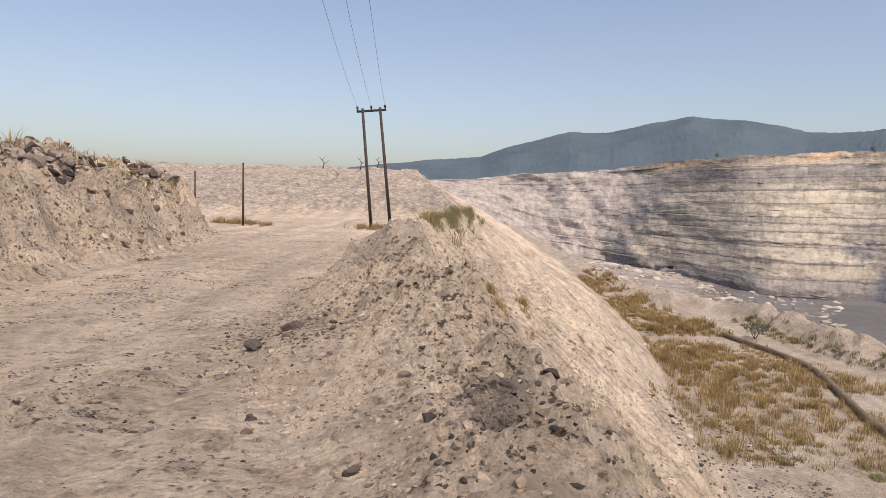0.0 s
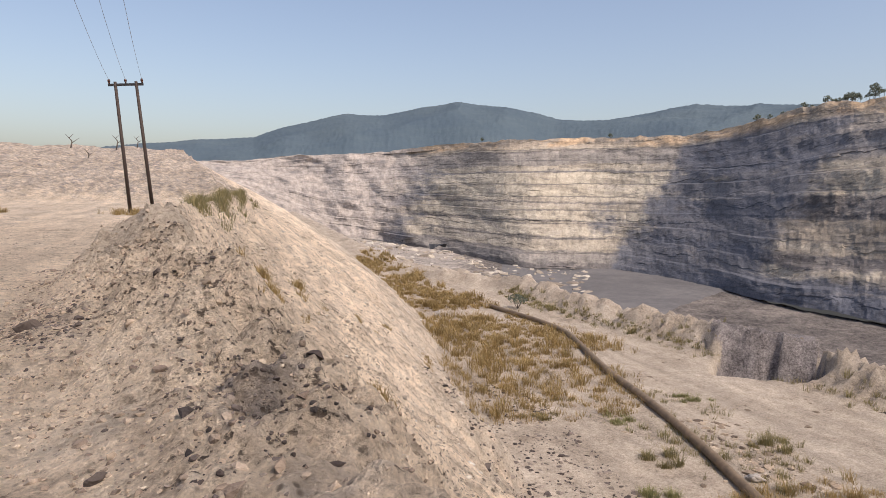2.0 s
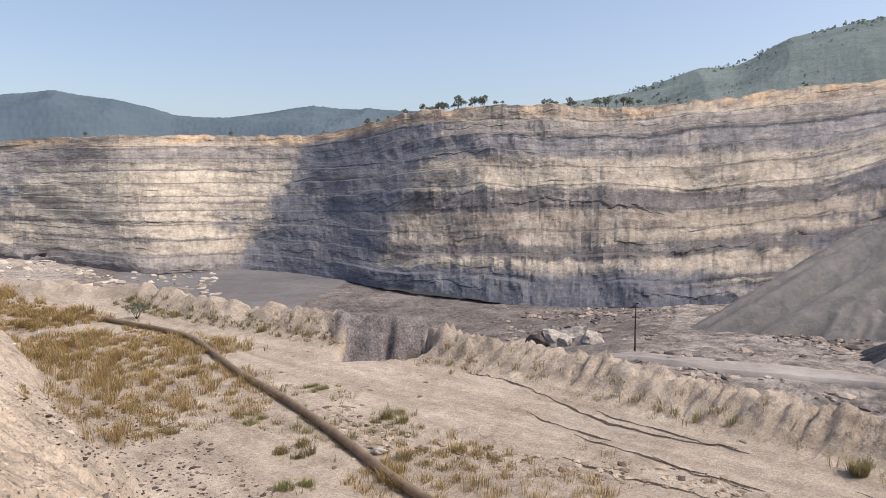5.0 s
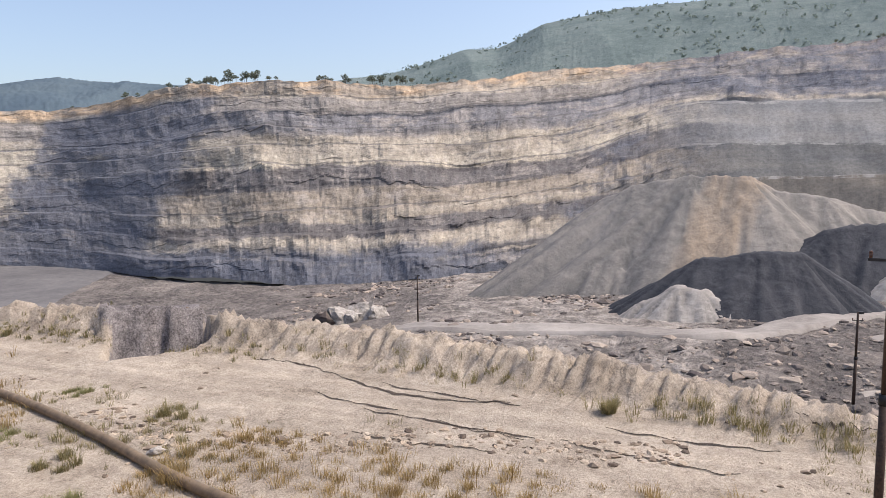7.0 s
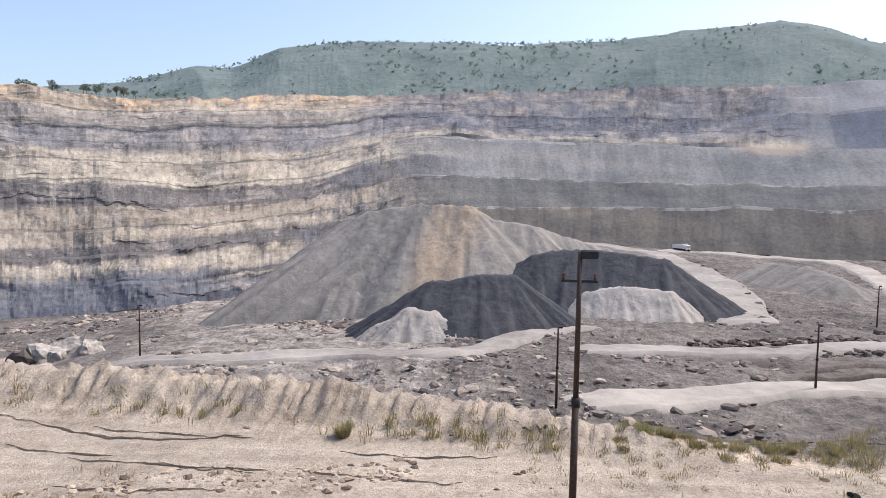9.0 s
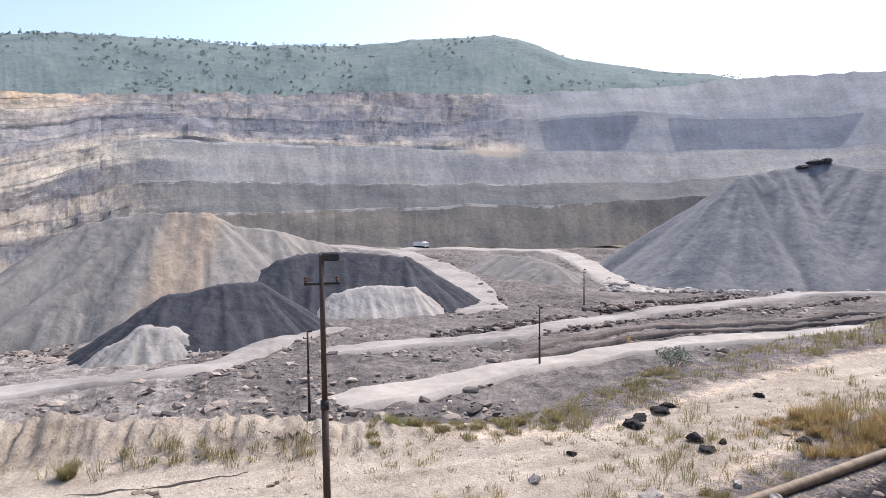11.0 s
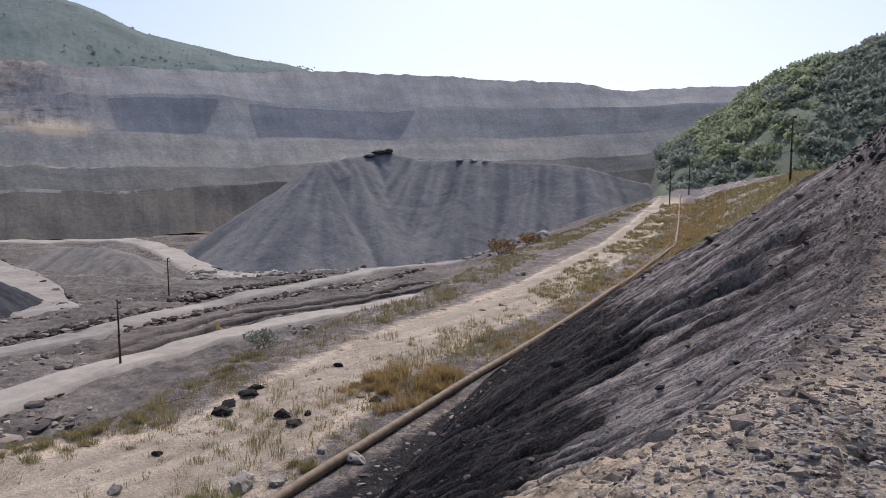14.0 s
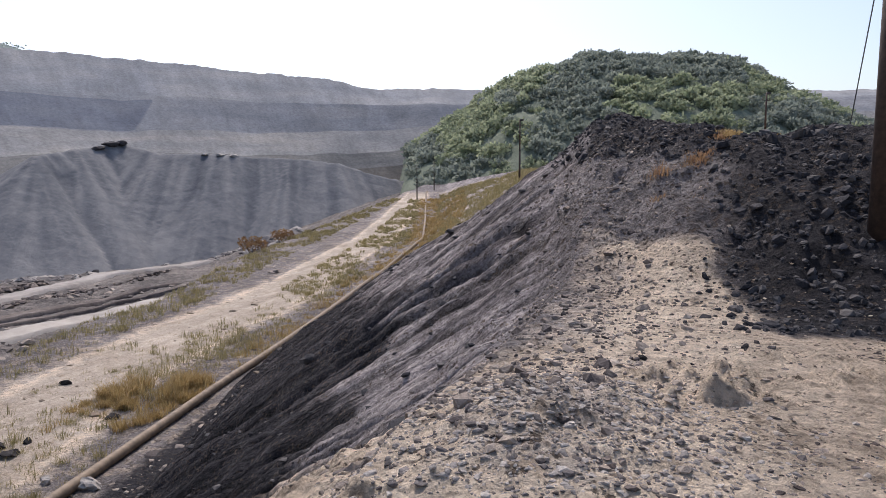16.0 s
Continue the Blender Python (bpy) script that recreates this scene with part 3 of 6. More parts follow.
def zones(x, y):
    """Which soil lies where: pale bench clay, grey waste, black slack (0 to 1)."""
    xc, xf, xe = crest_x(y), foot_x(y), edge_x(y)
    s = (x - xc) / (xf - xc)
    bench = smooth(0.93, 1.05, s)
    mid = 0.63 * knots(y, (-169, 61), (-90, 33), (-56, 26.5), (-30, 23.8), (-16, 19)) + 0.37 * xe
    strip = np.exp(-((x - mid) / knots(y, (-169, 3.0), (-60, 3.3), (-28, 3.1), (-16, 3.6), (-8, 5))) ** 4) * smooth(-186, -166, y)
    rough_side = bench * smooth(-4, -14, y) * (1 - strip)
    bench = bench - rough_side
    pale = np.maximum(bench * 0.85, 0.62 * smooth(0.3, 0.9, s) * smooth(-2, 6, y))
    pale = np.maximum(pale, 0.8 * np.exp(-((x - xc + 0.4) / 1.2) ** 2 - ((y - 13) / 3.0) ** 2) + 0.7 * np.exp(-((x + 0.5) / 0.6) ** 2 - ((y - 5.3) / 0.5) ** 2))
    pale = np.maximum(pale, 0.45 * smooth(25, 45, y) * (s < 0))
    flank = smooth(-0.06, 0.03, s) * smooth(1.06, 0.98, s)
    grey = flank * smooth(-4.2, -7.5, y + 0.8 * (x - xc)) * smooth(-80, -50, y) * 0.95
    mound = smooth(0.25, 0.8, platform_z(x, y)) * smooth(-6.5, -8.5, y) * smooth(-50, -30, y)
    grey = np.maximum(grey, np.where(x < xc + 1, mound, 0))
    grey = np.maximum(grey, 0.5 * np.exp(-(((x - 0.8) / 0.9) ** 2 + ((y + 4.2) / 1.2) ** 2)))
    grey = np.maximum(grey, 0.46 * np.exp(-(((x + 1.5) / 0.6) ** 2 + ((y - 8.4) / 1.4) ** 2)) + 0.62 * np.exp(-(((x - 0.35) / 0.45) ** 2 + ((y - 4.9) / 0.8) ** 2)) + 0.45 * np.exp(-(((x - 0.8) / 0.5) ** 2 + ((y - 3.6) / 0.6) ** 2)))
    grey = np.maximum(grey, 0.36 * smooth(-6.5, -8.0, x) * smooth(3, 6, y) * smooth(46, 36, y))
    grey = np.maximum(grey, 0.48 * smooth(50, 75, y) * (s < 0.2))
    black = flank * smooth(0.27, 0.60, s + 0.14 * fbm(x * 0.3, y * 0.8, 4, 58)) * smooth(-5, -9, y) * smooth(-60, -42, y) * 0.95
    # coaly rubble tipped down the mound's front, a brown rib beside it, a black cap on the ridge
    front = smooth(-0.2, -1.0, x - 0.5 * vnoise(y * 0.8, x * 0.5, 56)) * smooth(-7.6, -8.6, y + 0.5 * vnoise(x * 0.9, y * 0.3, 57)) * smooth(-40, -26, y)
    cap = np.where(x < xc, mound, 0) * smooth(1.45, 1.95, platform_z(x, y))
    rib = smooth(-0.9, 0.0, x) * (x < xc - 0.2) * smooth(-4.5, -7, y) * smooth(-15, -12, y)
    grey = np.where(rib > 0, np.minimum(grey, 1 - 0.2 * rib), grey)
    grey = np.maximum(grey, np.maximum(0.95 * front, 0.72 * smooth(-1.9, 0.4, x - xc) * (s < 0.02) * smooth(-4.0, -7.5, y) * smooth(-20, -14, y)))
    black = np.maximum(black, np.maximum(0.72 * front, 0.7 * cap))
    # shadow in the slump, painted on hole and face as grey and black soil
    hole = np.maximum(smooth(0.2, 0.6, slump(x, y)[0]), 0.9 * smooth(0.3, 0.7, slump(x, y)[1]))
    grey = np.maximum(np.maximum(grey, rough_side * 0.66), hole * 0.95)
    black = np.maximum(black, hole * 0.25)
    # coaly rubble from the slope's foot to the pipe, brown trampled soil on the pipe's other side
    px = knots(y, (-113, 41), (-90, 33), (-56, 26.3), (-42, 23.2), (-30, 20.8), (-23.3, 19.5), (-18.4, 18.5), (-13.1, 17.4), (-5, 15.1))
    toe = smooth(0.85, 0.95, s) * smooth(px - 0.2, px - 1.6, x) * smooth(-7, -10, y) * smooth(-60, -44, y)
    grey, black = np.maximum(grey, 0.85 * toe), np.maximum(black, 0.78 * toe)
    grey = np.maximum(grey, 0.56 * np.exp(-((x - px - 0.8) / 2.0) ** 2) * smooth(-11, -15, y) * smooth(-70, -45, y))
    # darker shading of the rim bank fins, put in as grey soil
    grey = np.maximum(grey, 0.34 * np.exp(-(((x - xe + 1.0) / 1.3) ** 2)) * smooth(-12, -4, y))
    grey = np.maximum(grey, 0.6 * smooth(-42, -62, y) * smooth(-0.5, 0.0, s) * (bench < 0.4))
    grey = np.maximum(grey, 0.8 * smooth(-152, -176, y))
    return pale, grey, black


def near_ground(name, az, rad, label):
    A2, R2 = np.meshgrid(az, rad)
    x, y = polar(A2, R2)
    inside = x < edge_x(y) + 4
    pale, grey, black = zones(x, y)
    s = (x - crest_x(y)) / (foot_x(y) - crest_x(y))
    gully = smooth(0.0, 0.1, s) * smooth(1.0, 0.92, s) * smooth(-4, -8, y) * smooth(-62, -48, y)
    crust = 0.5 + (rills(x, y) - 0.5) * smooth(0.0, 0.08, s) * smooth(1.02, 0.92, s)
    tipped = np.maximum(smooth(0.05, 0.4, platform_z(x, y)), 0.8 * smooth(0.0, 0.1, s) * smooth(1.0, 0.9, s))
    keep = inside[:-1, :-1] & inside[1:, 1:]
    ob = sheet(name, x, y, land(x, y), M_GROUND, keep, {"pale": pale, "grey": grey, "black": black, "gully": gully, "crust": crust, "tipped": tipped})
    return tagged(ob, label, "ground", kind="structure")


near_ground("ground", np.arange(-42, 118.01, 0.29), 0.9 * 1.0075 ** np.arange(0, 775), "dusty tan mine spoil ground falling to a pale bench")
near_ground("ground_slope", np.arange(117.7, 202.01, 0.22), np.concatenate([0.9 * 1.0046 ** np.arange(0, 940), 0.9 * 1.0046 ** 939 * 1.012 ** np.arange(1, 128)]), "gullied grey and black spoil slope below a tan platform")
back_az = np.arange(202, 318.1, 2.0)
A2, R2 = np.meshgrid(back_az, 0.9 * 1.06 ** np.arange(0, 98))
BX, BY = polar(A2, R2)
ground_back = sheet("ground_behind", BX, BY, land(BX, BY), M_GROUND, None, {"pale": 0.0, "grey": 0.0, "black": 0.0, "gully": 0.0, "crust": 0.5})
tagged(ground_back, "dusty tan spoil platform", "ground", kind="structure")
disc_r = 0.9 * np.linspace(0, 1, 8)
A2, R2 = np.meshgrid(np.arange(0, 361, 10.0), disc_r)
CX, CY = polar(A2, R2)
ground_under = sheet("ground_underfoot", CX, CY, land(CX, CY), M_GROUND, None, {"pale": 0.0, "grey": 0.0, "black": 0.0, "gully": 0.0, "crust": 0.5})
tagged(ground_under, "trodden tan dust", "ground", kind="structure")

# ---- the pit: break lines as bearing, distance, height over the eye ----


def line(*rows):
    r = np.array(rows, float)
    return lambda az: (np.interp(az, r[:, 0], r[:, 1]), np.interp(az, r[:, 0], r[:, 2]))


def edge_distance(az):
    d = np.full(np.shape(az), 12.0)
    for step in (8.0, 2.0, 0.5):
        for _ in range(60):
            x, y = polar(az, d + step)
            d = np.where((x < edge_x(y)) & (d < 230), d + step, d)
    return d


LOWER = line((-42, 260, -8), (-6, 240, -8), (0, 230, -16), (10, 190, -30), (25, 170, -44), (33, 180, -48), (42, 175, -47), (50, 130, -36), (57, 110, -27), (65, 100, -24.5),
             (80, 100, -25), (98, 90, -23.3), (111, 105, -24.5), (121, 120, -25.5), (135, 140, -25.5), (143, 150, -24), (150, 190, -17), (158, 240, -7), (164, 260, -2), (202, 260, 0))
MIDDLE = line((-42, 400, -4), (-6, 400, -3), (0, 420, -14), (10, 360, -38), (25, 300, -49.5), (33, 305, -50), (42, 290, -49.5), (50, 230, -46), (57, 210, -42), (65, 180, -34),
              (80, 155, -29.5), (98, 165, -28), (111, 180, -28), (121, 215, -28), (135, 235, -28), (143, 240, -26), (150, 280, -18), (158, 330, -6), (164, 340, -1), (202, 340, 3))
TOE = line((-42, 700, 0), (-6, 720, 8), (2, 700, -8), (8, 650, -40), (14, 610, -47), (25, 445, -49.5), (33, 457, -49), (36.7, 425, -49), (43.6, 345, -49), (51, 304, -48), (58, 296, -48),
           (65, 293, -46), (71, 307, -45), (76, 322, -44), (80, 332, -38), (85, 342, -30), (92, 345, -24), (100, 345, -21.7), (107, 335, -23.4), (115, 330, -24), (121, 330, -23),
           (130, 340, -24), (145, 380, -20), (155, 420, -11), (162, 450, 0), (170, 420, 10), (202, 420, 8))
RIM = line((-42, 900, 12), (-6, 880, 26), (0, 860, 32), (8, 780, 37), (12, 730, 39), (18, 650, 42), (23, 575, 42.5), (30, 590, 45), (37, 560, 44), (41, 500, 46), (46, 460, 53), (51, 435, 55.8),
           (57, 422, 52.5), (64, 422, 52.5), (71, 440, 57), (78, 475, 65), (83, 520, 75), (92, 570, 84), (98, 580, 86.7), (106, 580, 86), (119, 590, 84), (128, 600, 85), (133, 600, 88), (144, 605, 83),
           (151, 610, 80), (154.3, 610, 75.5), (155.5, 612, 71), (160, 620, 73), (165, 630, 73.5), (175, 640, 70), (188, 640, 65), (202, 640, 60))
TIER_A = line((80, 345, -10), (92, 372, -5.9), (101, 372, -4.2), (110, 365, -3.3), (118, 362, -3.5), (124, 360, -1.9), (130, 366, 1), (145, 402, 2), (155, 440, 4), (165, 462, 10), (202, 450, 15))
TIER_B = line((80, 380, 12), (92, 402, 10.5), (101, 400, 9.4), (110, 396, 8.8), (118, 392, 8), (126, 392, 7.6), (133, 398, 11), (145, 430, 12), (155, 462, 14), (165, 482, 22), (202, 470, 25))
TIER_C = line((81, 430, 42), (86, 440, 37.5), (92, 446, 34.2), (100, 446, 33.6), (108, 440, 31), (117, 436, 27.8), (126, 436, 25.2), (133, 440, 24.8), (145, 470, 27), (155, 500, 30), (165, 510, 38), (202, 500, 38))
TIER_D = line((81, 480, 58), (92, 505, 58), (106, 510, 57), (117, 505, 56), (124, 505, 57), (130, 510, 50.5), (143, 525, 52), (155, 540, 52), (165, 550, 55), (202, 550, 50))


def wall_lines(az):
    """Distances and heights of the wall's six main break lines, toe to rim."""
    dt, zt = TOE(az)
    dr, zr = RIM(az)
    w = smooth(78, 90, az)
    out = [(dt, zt)]
    for f, tier in ((0.2, TIER_A), (0.4, TIER_B), (0.6, TIER_C), (0.8, TIER_D)):
        td, tz = tier(az)
        out.append(((dt + (dr - dt) * f) * (1 - w) + td * w, (zt + (zr - zt) * f) * (1 - w) + tz * w))
    out.append((dr, zr))
    k = np.hanning(19) / np.hanning(19).sum()
    return [tuple(np.convolve(np.pad(q, 9, "edge"), k, "valid") for q in pair) for pair in out]


def pit_z(az, d):
    """Height of the lower ground between the bench's edge and the wall's toe."""
    e = edge_distance(az)
    xe, ye = polar(az, e + 3.0)
    z0, (dl, zl) = land(xe, ye, False), LOWER(az)
    steep = np.minimum(e + 3.0 + np.maximum(z0 - zl - EYE, 1.0) / 0.75, dl - 4.0)
    pts = [(e + 3.0, z0), (steep, zl + EYE + 0.6), *[(q[0], q[1] + EYE) for q in (LOWER(az), MIDDLE(az), TOE(az))]]
    z = pts[0][1]
    for (d0, z0), (d1, z1) in zip(pts, pts[1:]):
        d0, d1 = np.broadcast_to(d0, np.shape(d)), np.broadcast_to(np.maximum(d1, d0 + 1), np.shape(d))
        z = np.where(d >= d0, z0 + (z1 - z0) * np.clip((d - d0) / (d1 - d0), 0, 1), z)
    x, y = polar(az, d)
    return z + (0.5 * fbm(x * 0.06, y * 0.06, 3, 81) + 0.12 * fbm(x * 0.35, y * 0.35, 3, 82))


PAZ = np.arange(-42, 202.01, 0.3)
e0 = edge_distance(PAZ)
f = np.linspace(0, 1, 190) ** 1.25
A2 = np.broadcast_to(PAZ, (len(f), len(PAZ)))
R2 = (e0 + 2.5) + (TOE(PAZ)[0] + 6 - e0 - 2.5) * f[:, None]
PZ = pit_z(A2, R2)
PX, PY = polar(A2, R2)
relief = smooth(0.0, 0.06, f[:, None]) * (0.16 * ridged(PX * 0.11, PY * 0.11, 4, 83) + 0.26 * fbm(PX * 0.4, PY * 0.4, 4, 84, 0.65))
floorlike = smooth(20, 25, A2) * smooth(3, -3, A2 - 36 - (R2 - 290) * 0.055) * smooth(190, 240, R2)
lower = sheet("pit_ground", PX, PY, PZ + relief * (1 - 0.9 * floorlike), M_LOWER, None, {"pale": np.maximum(0.95 * smooth(24, 16, A2) * smooth(190, 240, R2), 0.55 * smooth(58, 70, A2) * smooth(96, 84, A2)) + 0.25 * smooth(150, 160, A2)}, soft=False)
tagged(lower, "broken grey-brown spoil ground low in the pit", "ground", kind="structure")
mud = floorlike[:-1, :-1] > 0.42
floor = sheet("pit_floor", PX, PY, PZ + relief * 0.1 + 1.0 * smooth(0.45, 0.8, floorlike) - 0.6, M_FLOOR, mud)
tagged(floor, "flat dark mud floor of the mine pit", "pit floor", kind="structure")

WAZ = np.arange(-42, 202.01, 0.2)
lines = wall_lines(WAZ)
V, LEVEL, LIP, LEDGE_SHADE = [], [], [], []
for k in range(5):
    (d0, z0), (d1, z1) = lines[k], lines[k + 1]
    w = smooth(80, 91, WAZ)
    if k >= 3:
        w = w * smooth(110, 119, WAZ)
    for p in np.arange(0, 1, 1 / 36):
        q2 = (p * 2) % 1.0
        face = np.clip(0.82 + 0.42 * fbm(WAZ * 0.28, 0 * WAZ + 5.7 * k + 2.3 * np.floor(p * 2), 4, 107), 0.62, 0.97)
        deep = 0.55 + 1.2 * (face - 0.62)
        hr = np.where(q2 < face, deep * q2 / face, deep + (1 - deep) * (q2 - face) / (1 - face))
        vr = np.where(q2 < face, 0.93 * q2 / face, 0.93 + 0.07 * (q2 - face) / (1 - face))
        hs, vs = (np.floor(p * 2) + hr) / 2, (np.floor(p * 2) + vr) / 2
        ht, vt = np.where(p < 0.86, 0.72 * p / 0.86, 0.72 + 0.28 * (p - 0.86) / 0.14), np.where(p < 0.86, p / 0.86, 1.0)
        h, v = hs * (1 - w) + ht * w, vs * (1 - w) + vt * w
        V.append((d0 + (d1 - d0) * h, z0 + (z1 - z0) * v))
        LEVEL.append((k + v) / 5)
        # where ledge shadow is painted: face feet and ledge tops
        LEDGE_SHADE.append(np.maximum(np.clip(1 - q2 / 0.12, 0, 1), 1.0 * (q2 >= face)) * (1 - w))
        LIP.append(np.where(w > 0.5, 1.0 if p > 0.80 else 0.0, 0.0) * smooth(132, 118, WAZ + 6 * k) * (0.85 if k < 4 else 0.0))
V.append(lines[-1])
LEVEL.append(1.0 + 0 * WAZ)
LIP.append(0 * WAZ)
LEDGE_SHADE.append(0 * WAZ)
R2, Z2 = np.array([q[0] for q in V]), np.array([q[1] for q in V])
LEVEL, LIP = np.array(LEVEL), np.array(LIP)
A2 = np.broadcast_to(WAZ, R2.shape)
UX, UY = polar(A2, R2)
rocky = 1 - smooth(80, 91, A2) * (1 - smooth(0.6, 0.62, LEVEL) * smooth(119, 110, A2))
course = np.floor(LEVEL * 22 + 1.2 * fbm(A2 * 0.09, LEVEL * 3, 3, 100) + 0.3 * fbm(A2 * 1.1, LEVEL * 9, 2, 103))
layer = vnoise(course * 7.31, A2 * 0.16, 101) + 0.5 * vnoise(course * 3.7, A2 * 0.7, 102)
cleft = np.clip(ridged(A2 * 1.6 + 0.5 * vnoise(LEVEL * 14, A2 * 0.2, 105), LEVEL * 1.6, 3, 106) - 0.5, 0, 1.2)
rough_d = rocky * (2.6 * fbm(A2 * 0.22 + 0.9 * LEVEL, LEVEL * 3, 3, 91) + 0.6 * layer + 0.45 * cleft + 0.4 * fbm(A2 * 2.6, Z2 * 0.35, 4, 92, 0.6))
rough_d = rough_d + smooth(22, 12, A2) * (11 * fbm(A2 * 0.32 + LEVEL, LEVEL * 2.5, 3, 111, 0.5) + 2 * ridged(A2 * 0.6 - LEVEL * 2, LEVEL * 4, 3, 112))
rough_d = rough_d + (1 - rocky) * (0.25 * ridged(A2 * 0.8, LEVEL * 1.5, 3, 95) + 1.2 * fbm(A2 * 0.22, LEVEL * 5, 2, 108))
rough_z = rocky * (0.2 * fbm(A2 * 2.5, LEVEL * 24, 4, 94, 0.6) + 2.0 * fbm(A2 * 0.16, LEVEL * 4, 3, 98) * (1 - 0.75 * smooth(10, 16, A2) * smooth(38, 32, A2)))
rough_z = rough_z + smooth(0.93, 1.0, LEVEL) * 0.8 * fbm(A2 * 1.4, A2 * 0, 4, 97) + (1 - rocky) * 1.0 * fbm(A2 * 0.3, LEVEL * 1.5, 3, 109)
UX, UY = polar(A2, R2 + rough_d)
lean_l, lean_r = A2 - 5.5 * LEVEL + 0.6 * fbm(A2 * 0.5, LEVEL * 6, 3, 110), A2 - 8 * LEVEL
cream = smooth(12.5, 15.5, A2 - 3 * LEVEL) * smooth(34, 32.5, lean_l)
# shade of the face turned from the sun, painted over sooty rock
soot_shade = 0.86 * smooth(30.6, 33.0, lean_l) * smooth(44.5, 39.5, lean_r) * smooth(1.0, 0.86, LEVEL)
soot_shade = np.maximum(soot_shade, 0.62 * np.exp(-((A2 - 13.2 - 5 * LEVEL) / 2.4) ** 2) * smooth(0.9, 0.7, LEVEL))
soot_shade = np.maximum(soot_shade, 0.66 * np.exp(-((A2 - 31.2) / 1.8) ** 2 - ((LEVEL - 0.34) / 0.16) ** 2))
soot_shade = np.maximum(soot_shade, (0.62 + 0.12 * smooth(0.85, 0.95, LEVEL)) * smooth(0.56, 0.66, LEVEL + 0.02 * (A2 - 90) * (A2 < 90)) * smooth(74, 86, A2))
soot_shade = np.maximum(soot_shade, 0.4 * smooth(68, 78, A2) * smooth(0.95, 0.7, LEVEL))
soot_shade = np.maximum(soot_shade, 0.8 * smooth(0.19, 0.1, LEVEL) * smooth(34, 38, A2) * smooth(76, 66, A2))
# weight of the painted haze, growing towards the far end
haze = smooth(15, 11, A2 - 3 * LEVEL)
stain = 0.9 * smooth(0.6, 0.62, LEVEL) * smooth(0.79, 0.77, LEVEL) * (smooth(115.5, 117, A2 + 4 * LEVEL - 2.8) * smooth(124.5, 122.5, A2 - 8 * LEVEL + 5.6) + smooth(125.5, 127, A2 + 4 * LEVEL - 2.8) * smooth(139.5, 138, A2 - 8 * LEVEL + 5.6))
ALONG = np.broadcast_to(np.concatenate([[0], np.cumsum(np.radians(np.diff(WAZ)) * 0.5 * (TOE(WAZ)[0] + RIM(WAZ)[0])[1:])]), R2.shape)
spoil = 1 - rocky
pit_wall = sheet("pit_wall", UX, UY, Z2 + EYE + rough_z, M_STRATA, None, {"level": LEVEL, "cream": cream, "soot_shade": np.clip(soot_shade, 0, 1), "spoil": spoil, "lip": LIP, "ledge_shade": np.array(LEDGE_SHADE), "along": ALONG, "haze": haze, "stain": stain, "tan_slip": np.exp(-((A2 - 113) / 3.0) ** 2 - ((LEVEL - 0.6) / 0.045) ** 2)}, soft=False)
tagged(pit_wall, "benched open-cast wall of cream, grey and black rock layers", "cliff", kind="structure")

# plain behind the rim, out to the horizon all round
dr, zr = RIM(WAZ)
out = np.array([0, 15, 60, 200, 600, 1500, 3900.0])
R2 = dr + out[:, None]
tall = knots(WAZ, (-42, 10), (50, 10), (66, -4), (130, -10), (150, -12), (202, -8))
Z2 = zr + EYE - 4.0 + tall * smooth(0, 300, out)[:, None] - 90 * smooth(900, 3900, out)[:, None]
QX, QY = polar(np.broadcast_to(WAZ, R2.shape), R2)
plain_ob = sheet("ground_plain", QX, QY, Z2 + 1.0 * fbm(QX * 0.01, QY * 0.01, 3, 99) * (out[:, None] > 1), M_PLAIN)
tagged(plain_ob, "dry brown scrub plain behind the pit", "ground", kind="structure")
back = np.arange(202, 318.1, 2.0)
R2 = np.array([255, 600, 1500, 4500.0])[:, None] + 0 * back
QX, QY = polar(np.broadcast_to(back, R2.shape), R2)
back_ob = sheet("ground_plain_behind", QX, QY, land(*polar(back, 255.0), False) + np.array([0, 4, 0, -60.0])[:, None] + 0 * back, M_PLAIN)
tagged(back_ob, "dry brown scrub plain", "ground", kind="structure")


def hill(name, label, material, az, crest, foot_d, crest_d, foot_el, bumps, fine, seed):
    """A wooded ridge: rises from its foot to the crest line and falls behind it."""
    f = np.linspace(0, 1.25, 70)[:, None]
    ce = np.interp(az, *np.array(crest).T)
    top = crest_d * np.tan(np.radians(ce))
    foot = foot_d * np.tan(np.radians(foot_el)) - 45
    R2 = foot_d + (crest_d - foot_d) * f + 0 * az
    rise = np.where(f < 1, np.sin(f * np.pi / 2) ** 1.15, 1 - (f - 1) * 2.2)
    Z2 = foot + (top - foot) * rise + EYE
    A2 = np.broadcast_to(az, R2.shape)
    X, Y = polar(A2, R2)
    Z2 = Z2 + smooth(0.02, 0.3, f) * smooth(1.05, 0.8, f) * -bumps * np.abs(fbm(A2 * 0.11, f * 1.5 + 0 * A2, 3, seed)) + fine * (np.abs(fbm(A2 * 5, f * 30 + 0 * A2, 2, seed + 7)) - 0.35)
    return tagged(sheet(name, X, Y, Z2, material), label, "hill", kind="structure")


